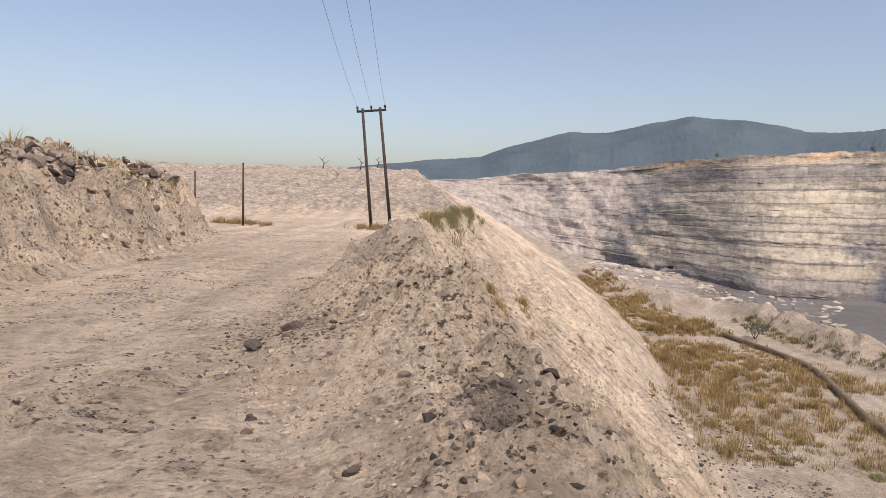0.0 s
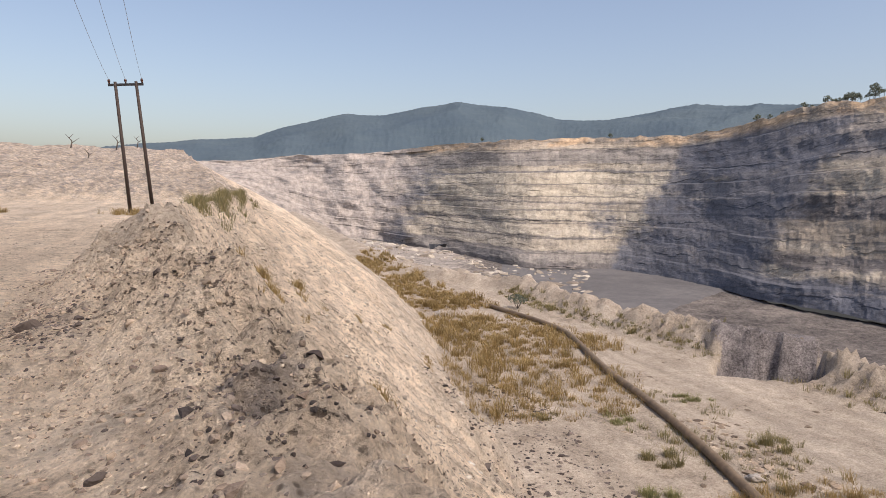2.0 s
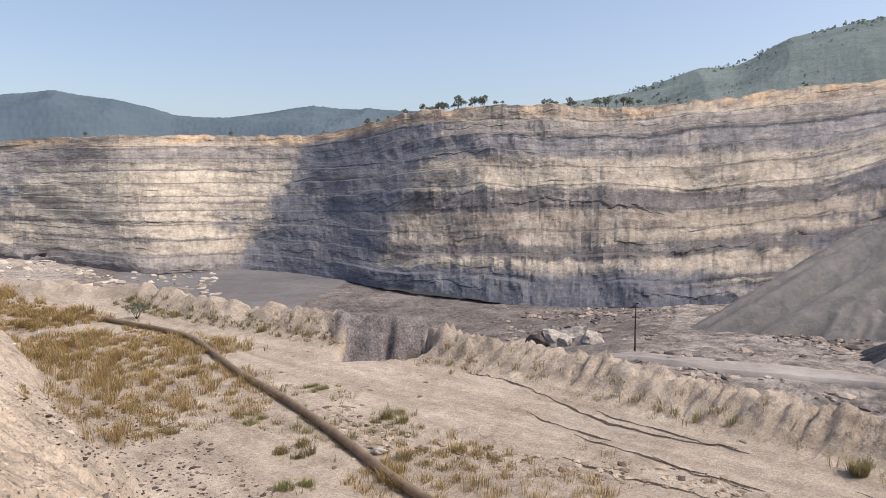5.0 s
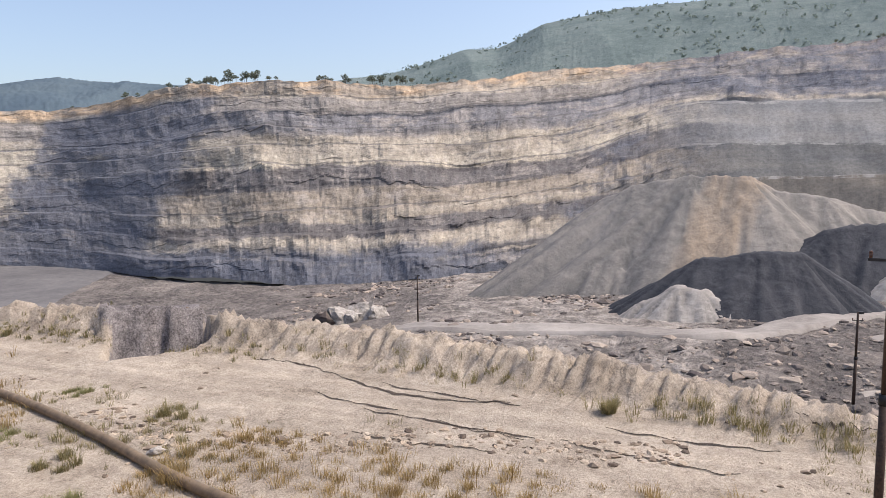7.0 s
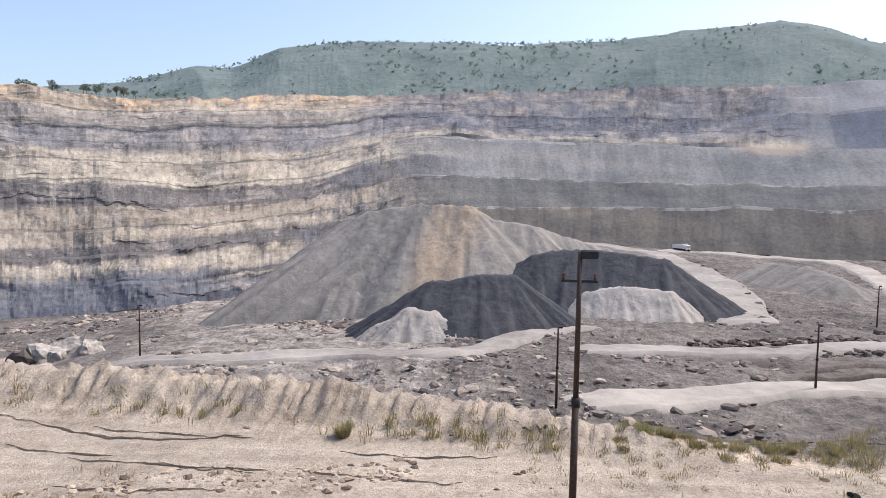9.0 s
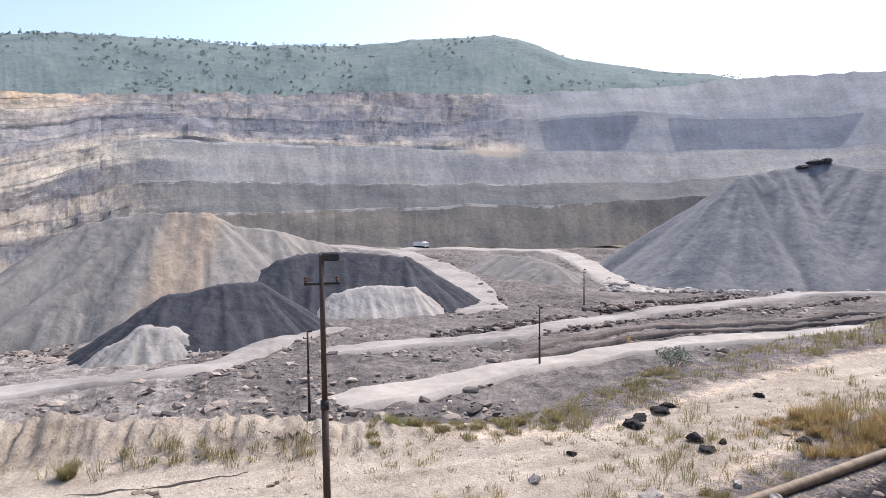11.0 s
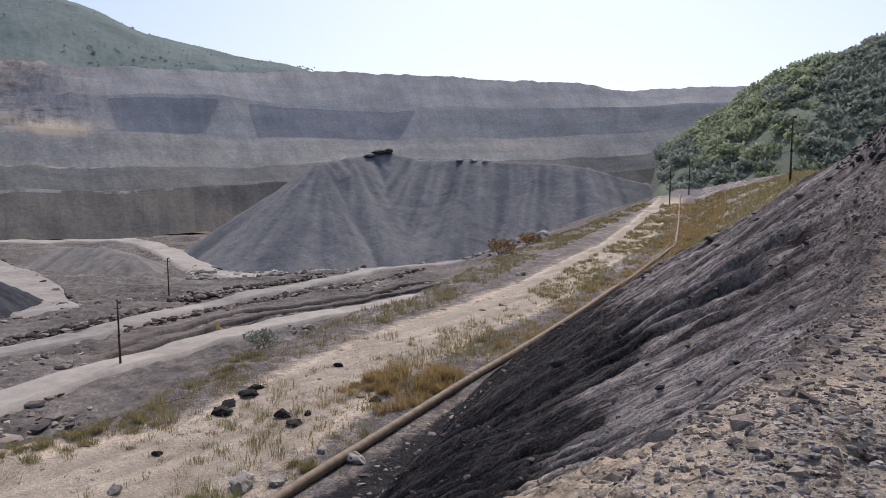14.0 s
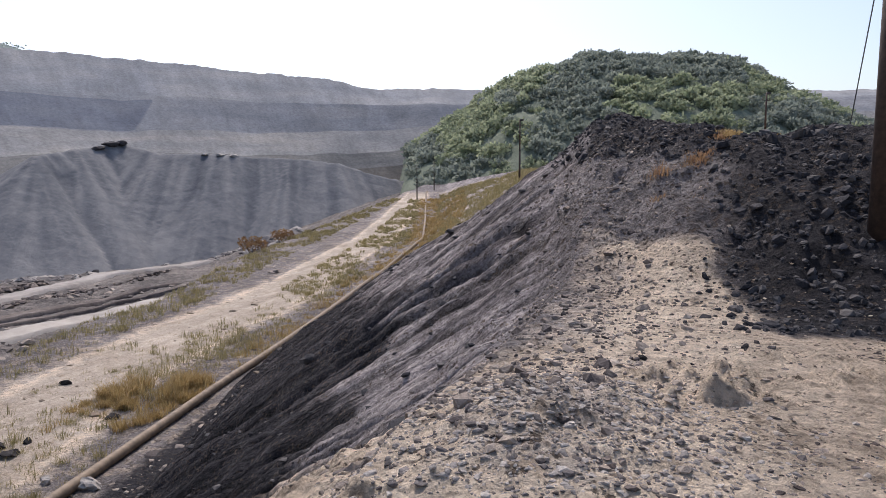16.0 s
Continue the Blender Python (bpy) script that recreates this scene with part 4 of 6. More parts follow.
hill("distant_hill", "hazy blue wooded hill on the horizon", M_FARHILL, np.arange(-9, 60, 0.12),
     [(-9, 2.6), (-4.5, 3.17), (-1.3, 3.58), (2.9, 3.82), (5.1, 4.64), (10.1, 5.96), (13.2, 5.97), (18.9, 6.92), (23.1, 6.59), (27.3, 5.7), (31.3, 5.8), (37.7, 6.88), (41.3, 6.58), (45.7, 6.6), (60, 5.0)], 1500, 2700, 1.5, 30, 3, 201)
hill("forest_hill", "long wooded green hill above the mine", M_WOODHILL, np.arange(52, 140, 0.12),
     [(52, 5.8), (57, 6.6), (61.9, 7.5), (66.9, 8.77), (70.6, 9.34), (74.2, 10.7), (78.4, 11.5), (83.6, 11.72), (97, 11.72), (104.7, 11.95), (109.1, 12.28), (112.6, 12.4), (115.9, 11.5), (118.8, 10.45), (125.1, 9.22), (130.6, 8.5), (140, 6)], 680, 1350, 6.9, 9, 1.0, 211)
# ---- heaps and dumps ----


def heap(name, label, material, ridge, slope, step, lean=0.12, seed=0, warm=None):
    """Loose material at its angle of repose under a ridge line (bearing, distance, height over the eye)."""
    pts = np.array([(*polar(a, d), z + EYE) for a, d, z in ridge])
    wide = max((p[2] + 32) for p in pts) / slope + 4
    xs = np.arange(pts[:, 0].min() - wide, pts[:, 0].max() + wide, step)
    ys = np.arange(pts[:, 1].min() - wide, pts[:, 1].max() + wide, step)
    X, Y = np.meshgrid(xs, ys)
    best = np.full(X.shape, -1e9)
    rill = np.zeros(X.shape)
    run = 0.0
    runs = list(zip(pts, pts[1:])) or [(pts[0], pts[0] + 0.01)]
    for a, b in runs:
        ab = b[:2] - a[:2]
        u = np.clip(((X - a[0]) * ab[0] + (Y - a[1]) * ab[1]) / (ab @ ab), 0, 1)
        dx, dy = X - a[0] - u * ab[0], Y - a[1] - u * ab[1]
        dist = np.sqrt(dx * dx + dy * dy)
        turn = np.arctan2(dy, dx)
        z = a[2] + u * (b[2] - a[2]) - slope * np.maximum(dist - 1.2, 0) * (1 + lean * vnoise(turn * 3.0, u * 2, seed))
        rill = np.where(z > best, (run + u * np.hypot(*ab)) * 0.34 + turn * 7.0, rill)
        best = np.maximum(best, z)
        run += np.hypot(*ab)
    flute = ridged(rill, best * 0.03, 3, seed + 3)
    best = best + 0.6 * fbm(X * 0.04, Y * 0.04, 2, seed + 9) + 0.3 * flute + 0.2 * fbm(X * 0.35, Y * 0.35, 4, seed + 5, 0.6)
    az, d = np.degrees(np.arctan2(X, Y)), np.hypot(X, Y)
    az = np.where(az < -90, az + 360, az)
    base = pit_z(az, d)
    over = best > base - 1.0
    keep = over[:-1, :-1] | over[1:, 1:] | over[1:, :-1] | over[:-1, 1:]
    ob = sheet(name, X, Y, np.maximum(best, base - 1.2), material, keep, {"streak": 0.5 + 0.13 * flute, "warm": 0.0 if warm is None else 0.66 * smooth(warm[0] - 2.0, warm[0] + 1.2, az - 0.12 * (best + 3)) * smooth(warm[1] + 2.0, warm[1] - 1.2, az - 0.12 * (best + 3))})
    return tagged(ob, label, "spoil heap")


heap("spoil_mound", "tall grey-tan tipped spoil heap with long flanks", M_HEAPTAN, [(79.3, 212, -9), (81.5, 210, -5.6), (85.8, 206, -2.9), (89.5, 204, -3.4), (91.2, 204, -7), (94.5, 205, -8.6), (98.3, 210, -13), (100.5, 214, -15.5)], 0.68, 0.8, seed=301, warm=(86.6, 91.0))
heap("coal_mound", "black coal slack heap", M_COAL, [(86.4, 143, -18), (90.6, 142, -16.3), (92.9, 143, -16.6)], 0.7, 0.6, seed=311)
heap("coal_mound", "long flat-topped black coal slack heap", M_COAL, [(95.2, 184, -15), (97.5, 186, -14), (100, 186, -13.9), (105.0, 184, -14.5)], 0.74, 0.7, seed=321)
heap("ash_mound", "pale ash bank at the foot of the coal", M_ASH, [(82.5, 135, -25), (84.8, 134, -22), (86.5, 133, -22.4), (88.6, 131, -24.2), (90.4, 130, -26)], 0.72, 0.5, seed=331)
heap("ash_mound", "pale ash bank at the foot of the coal", M_ASH, [(99.5, 171, -22.5), (102, 171, -21.3), (105.5, 172, -22)], 0.8, 0.5, seed=341)
heap("grey_dump", "broad blue-grey tipped dump with a flat top", M_HEAPGREY, [(131.5, 272, 6.2), (134, 280, 9.5), (137, 286, 11.5), (139.5, 280, 8.5), (143.8, 276, 7.6), (149, 276, 6.2), (153, 276, 3.9), (157, 282, -1.6), (160, 290, -4)], 0.69, 1.0, seed=351)
heap("spoil_bank", "smooth grey spoil bank between two haul roads", M_HEAPTAN, [(112.8, 255, -21.3), (115.2, 245, -20.8), (117.2, 232, -22.5)], 0.45, 0.8, seed=361)
heap("coal_outcrop", "dark coal outcrop at the pit's far end", M_COAL, [(13.4, 540, -39.5), (15.0, 540, -39.5)], 1.3, 1.0, seed=371)
heap("coal_outcrop", "dark coal outcrop at the pit's far end", M_COAL, [(16.9, 500, -39), (18.6, 500, -39)], 1.3, 1.0, seed=381)

# ---- roads in the pit ----


def road(name, label, material, path, width, lift=0.22):
    """A strip laid on the pit ground along bearing and distance points."""
    P = np.array([polar(a, d) for a, d in path])
    seg = np.hypot(*np.diff(P, axis=0).T)
    s = np.concatenate([[0], np.cumsum(seg)])
    u = np.arange(0, s[-1], 1.0)
    cx, cy = np.interp(u, s, P[:, 0]), np.interp(u, s, P[:, 1])
    k = np.ones(9) / 9
    cx, cy = np.convolve(np.pad(cx, 4, "edge"), k, "valid"), np.convolve(np.pad(cy, 4, "edge"), k, "valid")
    tx, ty = np.gradient(cx), np.gradient(cy)
    n = np.hypot(tx, ty) + 1e-9
    w = np.linspace(-0.5, 0.5, 13)[:, None] * width * (1 + 0.12 * fbm(u * 0.08, u * 0, 3, 7))
    X, Y = cx - ty / n * w, cy + tx / n * w
    az, d = np.degrees(np.arctan2(X, Y)), np.hypot(X, Y)
    az = np.where(az < -90, az + 360, az)
    Z = pit_z(az, d) + lift + 0.55 + 0.06 * fbm(X * 0.5, Y * 0.5, 2, 9) - 0.9 * (np.abs(np.linspace(-1, 1, 13))[:, None] > 0.95)
    Z = Z - 1.3 * (1 - smooth(0, 9, u) * smooth(s[-1], s[-1] - 9, u))
    return tagged(sheet(name, X, Y, Z, material, flip=True), label, "road", kind="structure")


road("haul_road", "pale dusty haul road below the bench", M_ROAD, [(96, 79), (101.7, 82), (111, 94), (121, 114), (130, 128), (135, 138), (143, 152), (148, 166)], 6.5)
road("haul_road", "grey haul road through the pit", M_ROADGREY, [(96, 112), (104.7, 118), (110, 122), (114.7, 128), (121, 152), (128, 171), (135, 203), (144, 222)], 7.5)
road("wheel_track", "dark rutted track between the haul roads", M_TRACK, [(113, 112), (117.5, 122), (124, 138), (130.6, 148), (137.5, 165), (142, 175)], 3.2)
road("wheel_track", "dark rutted track between the haul roads", M_TRACK, [(112, 104), (118, 115), (124, 128), (131, 140), (138, 154), (143, 164)], 2.2)
road("haul_road", "curving grey haul road climbing between dumps", M_ROADGREY, [(97, 340), (101, 334), (104.5, 310), (107.8, 262), (109.9, 222), (111.2, 190), (111.4, 160)], 13.0)
road("haul_road", "pale branch road at the foot of the dump tiers", M_ROAD, [(104, 330), (110, 327), (114, 324), (116.7, 318), (118.5, 297), (120.4, 258), (122.2, 226), (126, 200)], 10.0)
road("haul_road", "pale track crossing the pit floor", M_ROADGREY, [(58, 122), (68, 113), (79, 110), (86, 106), (90.7, 114), (93.5, 124), (96.7, 134), (101, 146)], 7.5)


# ---- poles ----


def at(az, d):
    x, y = polar(az, d)
    return float(x), float(y)


def pit_at(az, d):
    x, y = at(az, d)
    return x, y, float(pit_z(np.array([float(az)]), np.array([float(d)]))[0])


def land_at(x, y):
    return x, y, float(land(np.array([float(x)]), np.array([float(y)]))[0])


def pole(name, label, place, height, radius, lamp=True, arm=True, turn=0.0, lean=(0, 0)):
    p = empty(name, (place[0], place[1], place[2] - 0.3), turn)
    p.matrix_basis = pose(place[0], place[1], place[2] - 0.3, lean[0], lean[1], turn)
    bm = bmesh.new()
    rod(bm, (0, 0, 0), (0, 0, height * 0.55), radius * 1.15, radius, 14)
    part("lower_pole", bm, M_RUST, p)
    bm = bmesh.new()
    rod(bm, (0, 0, height * 0.55 - 0.05), (0, 0, height + 0.3), radius * 0.82, radius * 0.7, 14)
    part("upper_pole", bm, M_RUST, p)
    bm = bmesh.new()
    rod(bm, (0, 0, height * 0.55 - 0.22), (0, 0, height * 0.55 + 0.05), radius * 1.3, radius * 1.22, 14)
    part("collar", bm, M_IRON, p)
    if arm:
        bm = bmesh.new()
        box(bm, (-0.5, -0.04, height - 0.55), (0.5, 0.04, height - 0.47), 0.01)
        part("crossarm", bm, M_IRON, p)
        for x in (-0.44, 0.42):
            bm = bmesh.new()
            rod(bm, (x, 0, height - 0.48), (x, 0, height - 0.36), 0.035, 0.05, 8)
            rod(bm, (x, 0, height - 0.36), (x, 0, height - 0.30), 0.055, 0.03, 8)
            part("insulator", bm, M_PORCELAIN, p)
    if lamp:
        bm = bmesh.new()
        box(bm, (0.02, -0.12, height + 0.12), (0.5, 0.16, height + 0.36), 0.04)
        lampbox = part("floodlight", bm, M_IRON, p)
        bm = bmesh.new()
        box(bm, (0.06, 0.162, height + 0.15), (0.46, 0.17, height + 0.33), 0.003)
        part("glass", bm, M_GLASS, lampbox)
    return tagged(p, label, "pole", "lighting poles")


pole("lighting_pole", "rusty steel lighting pole with crossarm and floodlight", land_at(*at(98.45, 20)), 8.6, 0.098, turn=-96)
for az, d, h in ((63.8, 126, 8.9), (97.05, 77, 9.2), (116.1, 101, 9.0), (119.7, 178, 9.0), (37.2, 150, 9.0)):
    pole("lighting_pole", "distant rusty lighting pole in the pit", pit_at(az, d), h, 0.14, turn=-az + (az * 37) % 50 - 25)
pole("lighting_pole", "tall lighting pole beyond the black slope", land_at(*at(167.75, 100)), 8.6, 0.13, turn=-160)
pole("lighting_pole", "tall lighting pole behind the black mound", land_at(*at(186.0, 85)), 8.6, 0.13, turn=-150)
pole("lighting_pole", "rusty lighting pole set in the black mound", land_at(*at(192.7, 10.5)), 9.0, 0.14, turn=-193)
for az, d in ((160.8, 190), (159.4, 160), (155.0, 205)):
    pole("lighting_pole", "slim pole at the far end of the bench", land_at(*at(az, d)), 8.0, 0.12, lamp=False, turn=40)

# ---- the pipe along the bench ----


def pipe_path():
    ys = np.array([56, 46, 34.9, 28.8, 23.8, 18.7, 15.6, 5, -5, -13.1, -18.4, -23.3, -30, -42, -56, -90, -113, -169])
    xs = np.array([22.6, 24.2, 21.1, 19.8, 18.6, 17.2, 16.1, 14.6, 15.1, 17.4, 18.5, 19.5, 20.8, 23.2, 26.3, 33.0, 41.0, 61.0])
    y = np.arange(56, -169, -0.5)
    return np.interp(-y, -ys, xs), y


PIPE_X, PIPE_Y = pipe_path()
PIPE_X = np.convolve(np.pad(PIPE_X, 7, "edge"), np.ones(15) / 15, "valid")
cu = bpy.data.curves.new("pipe", "CURVE")
cu.dimensions, cu.bevel_depth, cu.bevel_resolution, cu.use_fill_caps = "3D", 0.19, 4, True
sp = cu.splines.new("POLY")
sp.points.add(len(PIPE_X) - 1)
PIPE_Z = np.convolve(np.pad(land(PIPE_X, PIPE_Y), 5, "edge"), np.ones(11) / 11, "valid")
for p, x, y, z in zip(sp.points, PIPE_X, PIPE_Y, PIPE_Z):
    p.co = (x, y, z + 0.17, 1)
cu.materials.append(plain("dusty_pipe", (0.18, 0.13, 0.085), 0.7, 0.1, 0.35, 3.0))
tagged(new("dewatering_pipe", cu), "long dusty brown steel pipe lying along the bench", "pipe")

# ---- green hill at the far end ----
A2, F2 = np.meshgrid(np.arange(155, 202, 0.25), np.linspace(0, 1.3, 60))
ce = knots(A2, (155, -3), (157.6, -1.5), (158.6, 2.2), (160.4, 3.2), (163.2, 4.8), (165.1, 6.2), (168.7, 8.0), (173, 8.85), (179.8, 8.5), (183.5, 8.1), (186.6, 6.3), (188.9, 5.2), (190.7, 4.2), (193.7, 2.9), (202, 2.0))
GR = 235 + 160 * F2
top = 395 * np.tan(np.radians(ce - 0.25)) + EYE
foot = knots(A2, (155, -14), (158.5, -8), (160, -5.0), (168, -3), (202, -3))
GZ = np.where(F2 < 1, foot + (top - foot) * np.sin(np.clip(F2, 0, 1) * np.pi / 2) ** 0.9, top - (F2 - 1) * 90) + 1.5 * fbm(A2 * 0.6, F2 * 8, 4, 401)
GX, GY = polar(A2, GR)
green_hill = sheet("green_hill", GX, GY, GZ, M_GREENHILL)
tagged(green_hill, "steep hill covered in green scrub forest", "hill", kind="structure")


def hpole():
    """Two leaning timber poles joined by a crossarm with three insulators."""
    p = empty("twin_pole", land_at(*at(-5.1, 45.5)), 0)
    p.matrix_basis = pose(*land_at(*at(-5.1, 45.5)), 0, -5.6, 4)
    for x in (-0.62, 0.62):
        bm = bmesh.new()
        rod(bm, (x, 0, -0.3), (x * 0.9, 0, 7.75), 0.11, 0.085, 12)
        part("post", bm, M_TIMBER, p)
    bm = bmesh.new()
    box(bm, (-0.95, -0.06, 7.5), (0.95, 0.06, 7.64), 0.01)
    part("crossarm", bm, M_IRON, p)
    for x in (-0.88, 0.0, 0.88):
        bm = bmesh.new()
        rod(bm, (x, 0, 7.64), (x, 0, 7.78), 0.04, 0.07, 8)
        rod(bm, (x, 0, 7.78), (x, 0, 7.9), 0.09, 0.05, 8)
        part("insulator", bm, M_PORCELAIN, p)
    return tagged(p, "twin-post timber power pole with iron crossarm", "power pole")


hpole()
for az, d, h in ((-15.95, 44, 3.7), (-19.55, 60, 3.6)):
    p = empty("marker_post", land_at(*at(az, d)))
    bm = bmesh.new()
    rod(bm, (0, 0, -0.2), (0, 0, h), 0.07, 0.055, 10)
    part("post", bm, M_RUST, p)
    bm = bmesh.new()
    rod(bm, (0, 0, h), (0, 0, h + 0.06), 0.07, 0.04, 10)
    part("cap", bm, M_IRON, p)
    tagged(p, "thin rusty steel marker post beside the track", "post", "marker posts")

# ---- loose stones ----
RNG = np.random.default_rng(7)


def rubble_material(name, *cols):
    m, t, bsdf = nodes_of(name)
    geo = t.nodes.new("ShaderNodeNewGeometry")
    stops = [((k + 0.5) / len(cols), c) for k, c in enumerate(cols)]
    base = ramp(t, geo.outputs["Random Per Island"], *stops)
    n = noise_of(t, coords(t), 14.0, 6, 0.7)
    t.links.new(mix(t, 0.7, base, ramp(t, n, (0.35, (0.6,) * 3), (0.65, (1.25,) * 3)), "MULTIPLY"), bsdf.inputs["Base Color"])
    bsdf.inputs["Roughness"].default_value = 0.92
    bsdf.inputs["Specular IOR Level"].default_value = 0.15
    bump(t, bsdf, n, 0.03)
    return m


M_STONE_TAN = rubble_material("tan_stones", (0.13, 0.10, 0.08), (0.30, 0.235, 0.175), (0.42, 0.335, 0.25), (0.5, 0.42, 0.33), (0.22, 0.17, 0.13))
M_STONE_PALE = rubble_material("pale_stones", (0.36, 0.31, 0.25), (0.5, 0.44, 0.36), (0.6, 0.55, 0.48), (0.25, 0.21, 0.17))
M_STONE_DARK = rubble_material("dark_shale_stones", (0.05, 0.042, 0.04), (0.10, 0.082, 0.075), (0.17, 0.14, 0.125), (0.30, 0.25, 0.21), (0.07, 0.055, 0.05))
M_STONE_BLACK = rubble_material("carbonaceous_stones", (0.03, 0.03, 0.034), (0.06, 0.058, 0.062), (0.085, 0.08, 0.08), (0.14, 0.128, 0.12), (0.045, 0.044, 0.048))
M_STONE_MIXED = rubble_material("mixed_shoulder_stones", (0.10, 0.085, 0.08), (0.22, 0.185, 0.16), (0.34, 0.28, 0.23), (0.45, 0.38, 0.31), (0.15, 0.13, 0.12))
M_STONE_CLOD = rubble_material("dusty_clods", (0.28, 0.215, 0.165), (0.35, 0.28, 0.215), (0.41, 0.33, 0.26), (0.2, 0.155, 0.125))
M_STONE_GREY = rubble_material("grey_stones", (0.12, 0.107, 0.103), (0.21, 0.19, 0.178), (0.30, 0.275, 0.25), (0.42, 0.38, 0.34))


def ball(sub):
    bm = bmesh.new()
    bmesh.ops.create_icosphere(bm, subdivisions=sub, radius=1)
    bm.verts.index_update()
    v = np.array([q.co[:] for q in bm.verts])
    f = np.array([[q.index for q in p.verts] for p in bm.faces])
    bm.free()
    return v, f


BALL1, BALL2, BALL3 = ball(1), ball(2), ball(3)


def turned(n):
    """n random rotation matrices."""
    q = RNG.normal(size=(n, 4))
    q /= np.linalg.norm(q, axis=1)[:, None]
    w, x, y, z = q.T
    return np.stack([1 - 2 * (y * y + z * z), 2 * (x * y - z * w), 2 * (x * z + y * w), 2 * (x * y + z * w), 1 - 2 * (x * x + z * z), 2 * (y * z - x * w),
                     2 * (x * z - y * w), 2 * (y * z + x * w), 1 - 2 * (x * x + y * y)], 1).reshape(n, 3, 3)


def stones(name, label, x, y, z, size, material, flat=0.5):
    """Many loose angular stones lying on the ground."""
    v, f = BALL1
    n = len(x)
    sc = size[:, None] * RNG.uniform(0.55, 1.25, (n, 3))
    jag = 1 + 0.4 * RNG.uniform(-1, 1, (n, len(v)))
    P = np.einsum("nij,nvj->nvi", turned(n), v[None] * jag[..., None] * sc[:, None, :])
    P[..., 2] *= flat
    P += np.stack([x, y, z - size * 0.05], 1)[:, None, :]
    F = f[None] + (np.arange(n) * len(v))[:, None, None]
    return tagged(soup(name, P.reshape(-1, 3), F.reshape(-1, 3), material), label, "stones", kind="stuff")


def sizes(n, typical, most, spread=0.55):
    return np.minimum(typical * np.exp(RNG.normal(0, spread, n)), most)


def in_box(n, x0, x1, y0, y1):
    return RNG.uniform(x0, x1, n), RNG.uniform(y0, y1, n)


def thin(x, y, scale, seed, cut):
    """Keep places where a patchy field is high."""
    k = fbm(x * scale, y * scale, 3, seed) + RNG.normal(0, 0.28, len(x)) > cut
    return x[k], y[k]


def on_land(x, y):
    return x, y, land(x, y)


# windrow by the track
x, y = in_box(9000, -2.7, 1.6, 2.2, 14)
k = (x > knots(y, (2, -0.8), (4, -1.1), (8, -2.4), (14, -2.8))) & (x < crest_x(y) + 1.2)
x, y = thin(x[k], y[k], 1.1, 501, -0.35)
stones("stones", "loose tan stones on the windrow", *on_land(x, y), sizes(len(x), 0.011, 0.05), M_STONE_TAN, 0.75)
x, y = in_box(2600, -2.8, 1.4, 2.2, 15)
k = (x > knots(y, (2, -0.6), (4, -1.0), (8, -2.3), (14, -2.7))) & (x < crest_x(y) + 0.8)
x, y = thin(x[k], y[k], 0.9, 513, -0.1)
stones("stones", "crumbling tan clods on the windrow", *on_land(x, y), sizes(len(x), 0.020, 0.055), M_STONE_CLOD, 0.75)
x, y = in_box(11000, -2.8, 1.6, 2.5, 11)
k = 0.7 * np.exp(-(((x + 1.5) / 0.6) ** 2 + ((y - 8.4) / 1.3) ** 2)) + np.exp(-(((x - 0.4) / 0.45) ** 2 + ((y - 4.7) / 0.9) ** 2)) > RNG.uniform(0, 1.0, len(x))
x, y = x[k], y[k]
stones("stones", "dark shale chips on the windrow", *on_land(x, y), sizes(len(x), 0.013, 0.06), M_STONE_DARK, 0.75)
x, y = in_box(2600, -6.5, -0.5, 2.2, 26)
x, y = thin(x, y, 0.5, 502, 0.05)
stones("stones", "scattered small stones on the dusty track", *on_land(x, y), sizes(len(x), 0.010, 0.04), M_STONE_DARK)
x, y = in_box(8000, -20, -5.5, 4, 46)
k = (x < knots(y, (0, -7.2), (11, -6.7), (17, -7), (33, -10.4), (46, -16))) & (x > knots(y, (0, -15), (33, -18), (46, -24)))
x, y = thin(x[k], y[k], 0.4, 503, -0.5)
stones("stones", "rubble clods on the left bank", *on_land(x, y), sizes(len(x), 0.05, 0.2), M_STONE_TAN, 0.75)
x, y = in_box(12000, -18, -5.5, 5, 42)
lx = knots(y, (0, -7.2), (11, -6.7), (17, -7), (33, -10.4), (46, -16))
k = (np.abs(lx - x - 3.0 - 0.6 * vnoise(y * 0.2, y * 0, 8)) < 0.75)
x, y = x[k], y[k]
stones("stones", "band of dark rock lumps along the bank", *on_land(x, y), sizes(len(x), 0.11, 0.36), M_STONE_DARK, 0.8)
x, y = in_box(26000, -6.5, 0.8, 2.0, 15)
k = (fbm(x * 1.3, y * 1.3, 3, 511) + RNG.normal(0, 0.16, len(x)) > 0.5)
x, y = x[k], y[k]
stones("stones", "patches of dark crumbled clods on the track", *on_land(x, y), sizes(len(x), 0.011, 0.045), M_STONE_DARK)
# flank towards the bench
x, y = in_box(6500, -1, 16, 3, 60)
s = (x - crest_x(y)) / (foot_x(y) - crest_x(y))
k = (s > 0.03) & (s < 1.0)
x, y = thin(x[k], y[k], 0.35, 504, -0.25)
stones("stones", "pale stones on the tipped flank", *on_land(x, y), sizes(len(x), 0.04, 0.22), M_STONE_PALE)
x, y = in_box(4200, 6, 17, 14, 34)
k = np.abs(x - foot_x(y) - 0.6) < 3.2
x, y = thin(x[k], y[k], 0.3, 505, -0.2)
stones("stones", "brown gravel fan at the foot of the flank", *on_land(x, y), sizes(len(x), 0.05, 0.16), M_STONE_DARK)
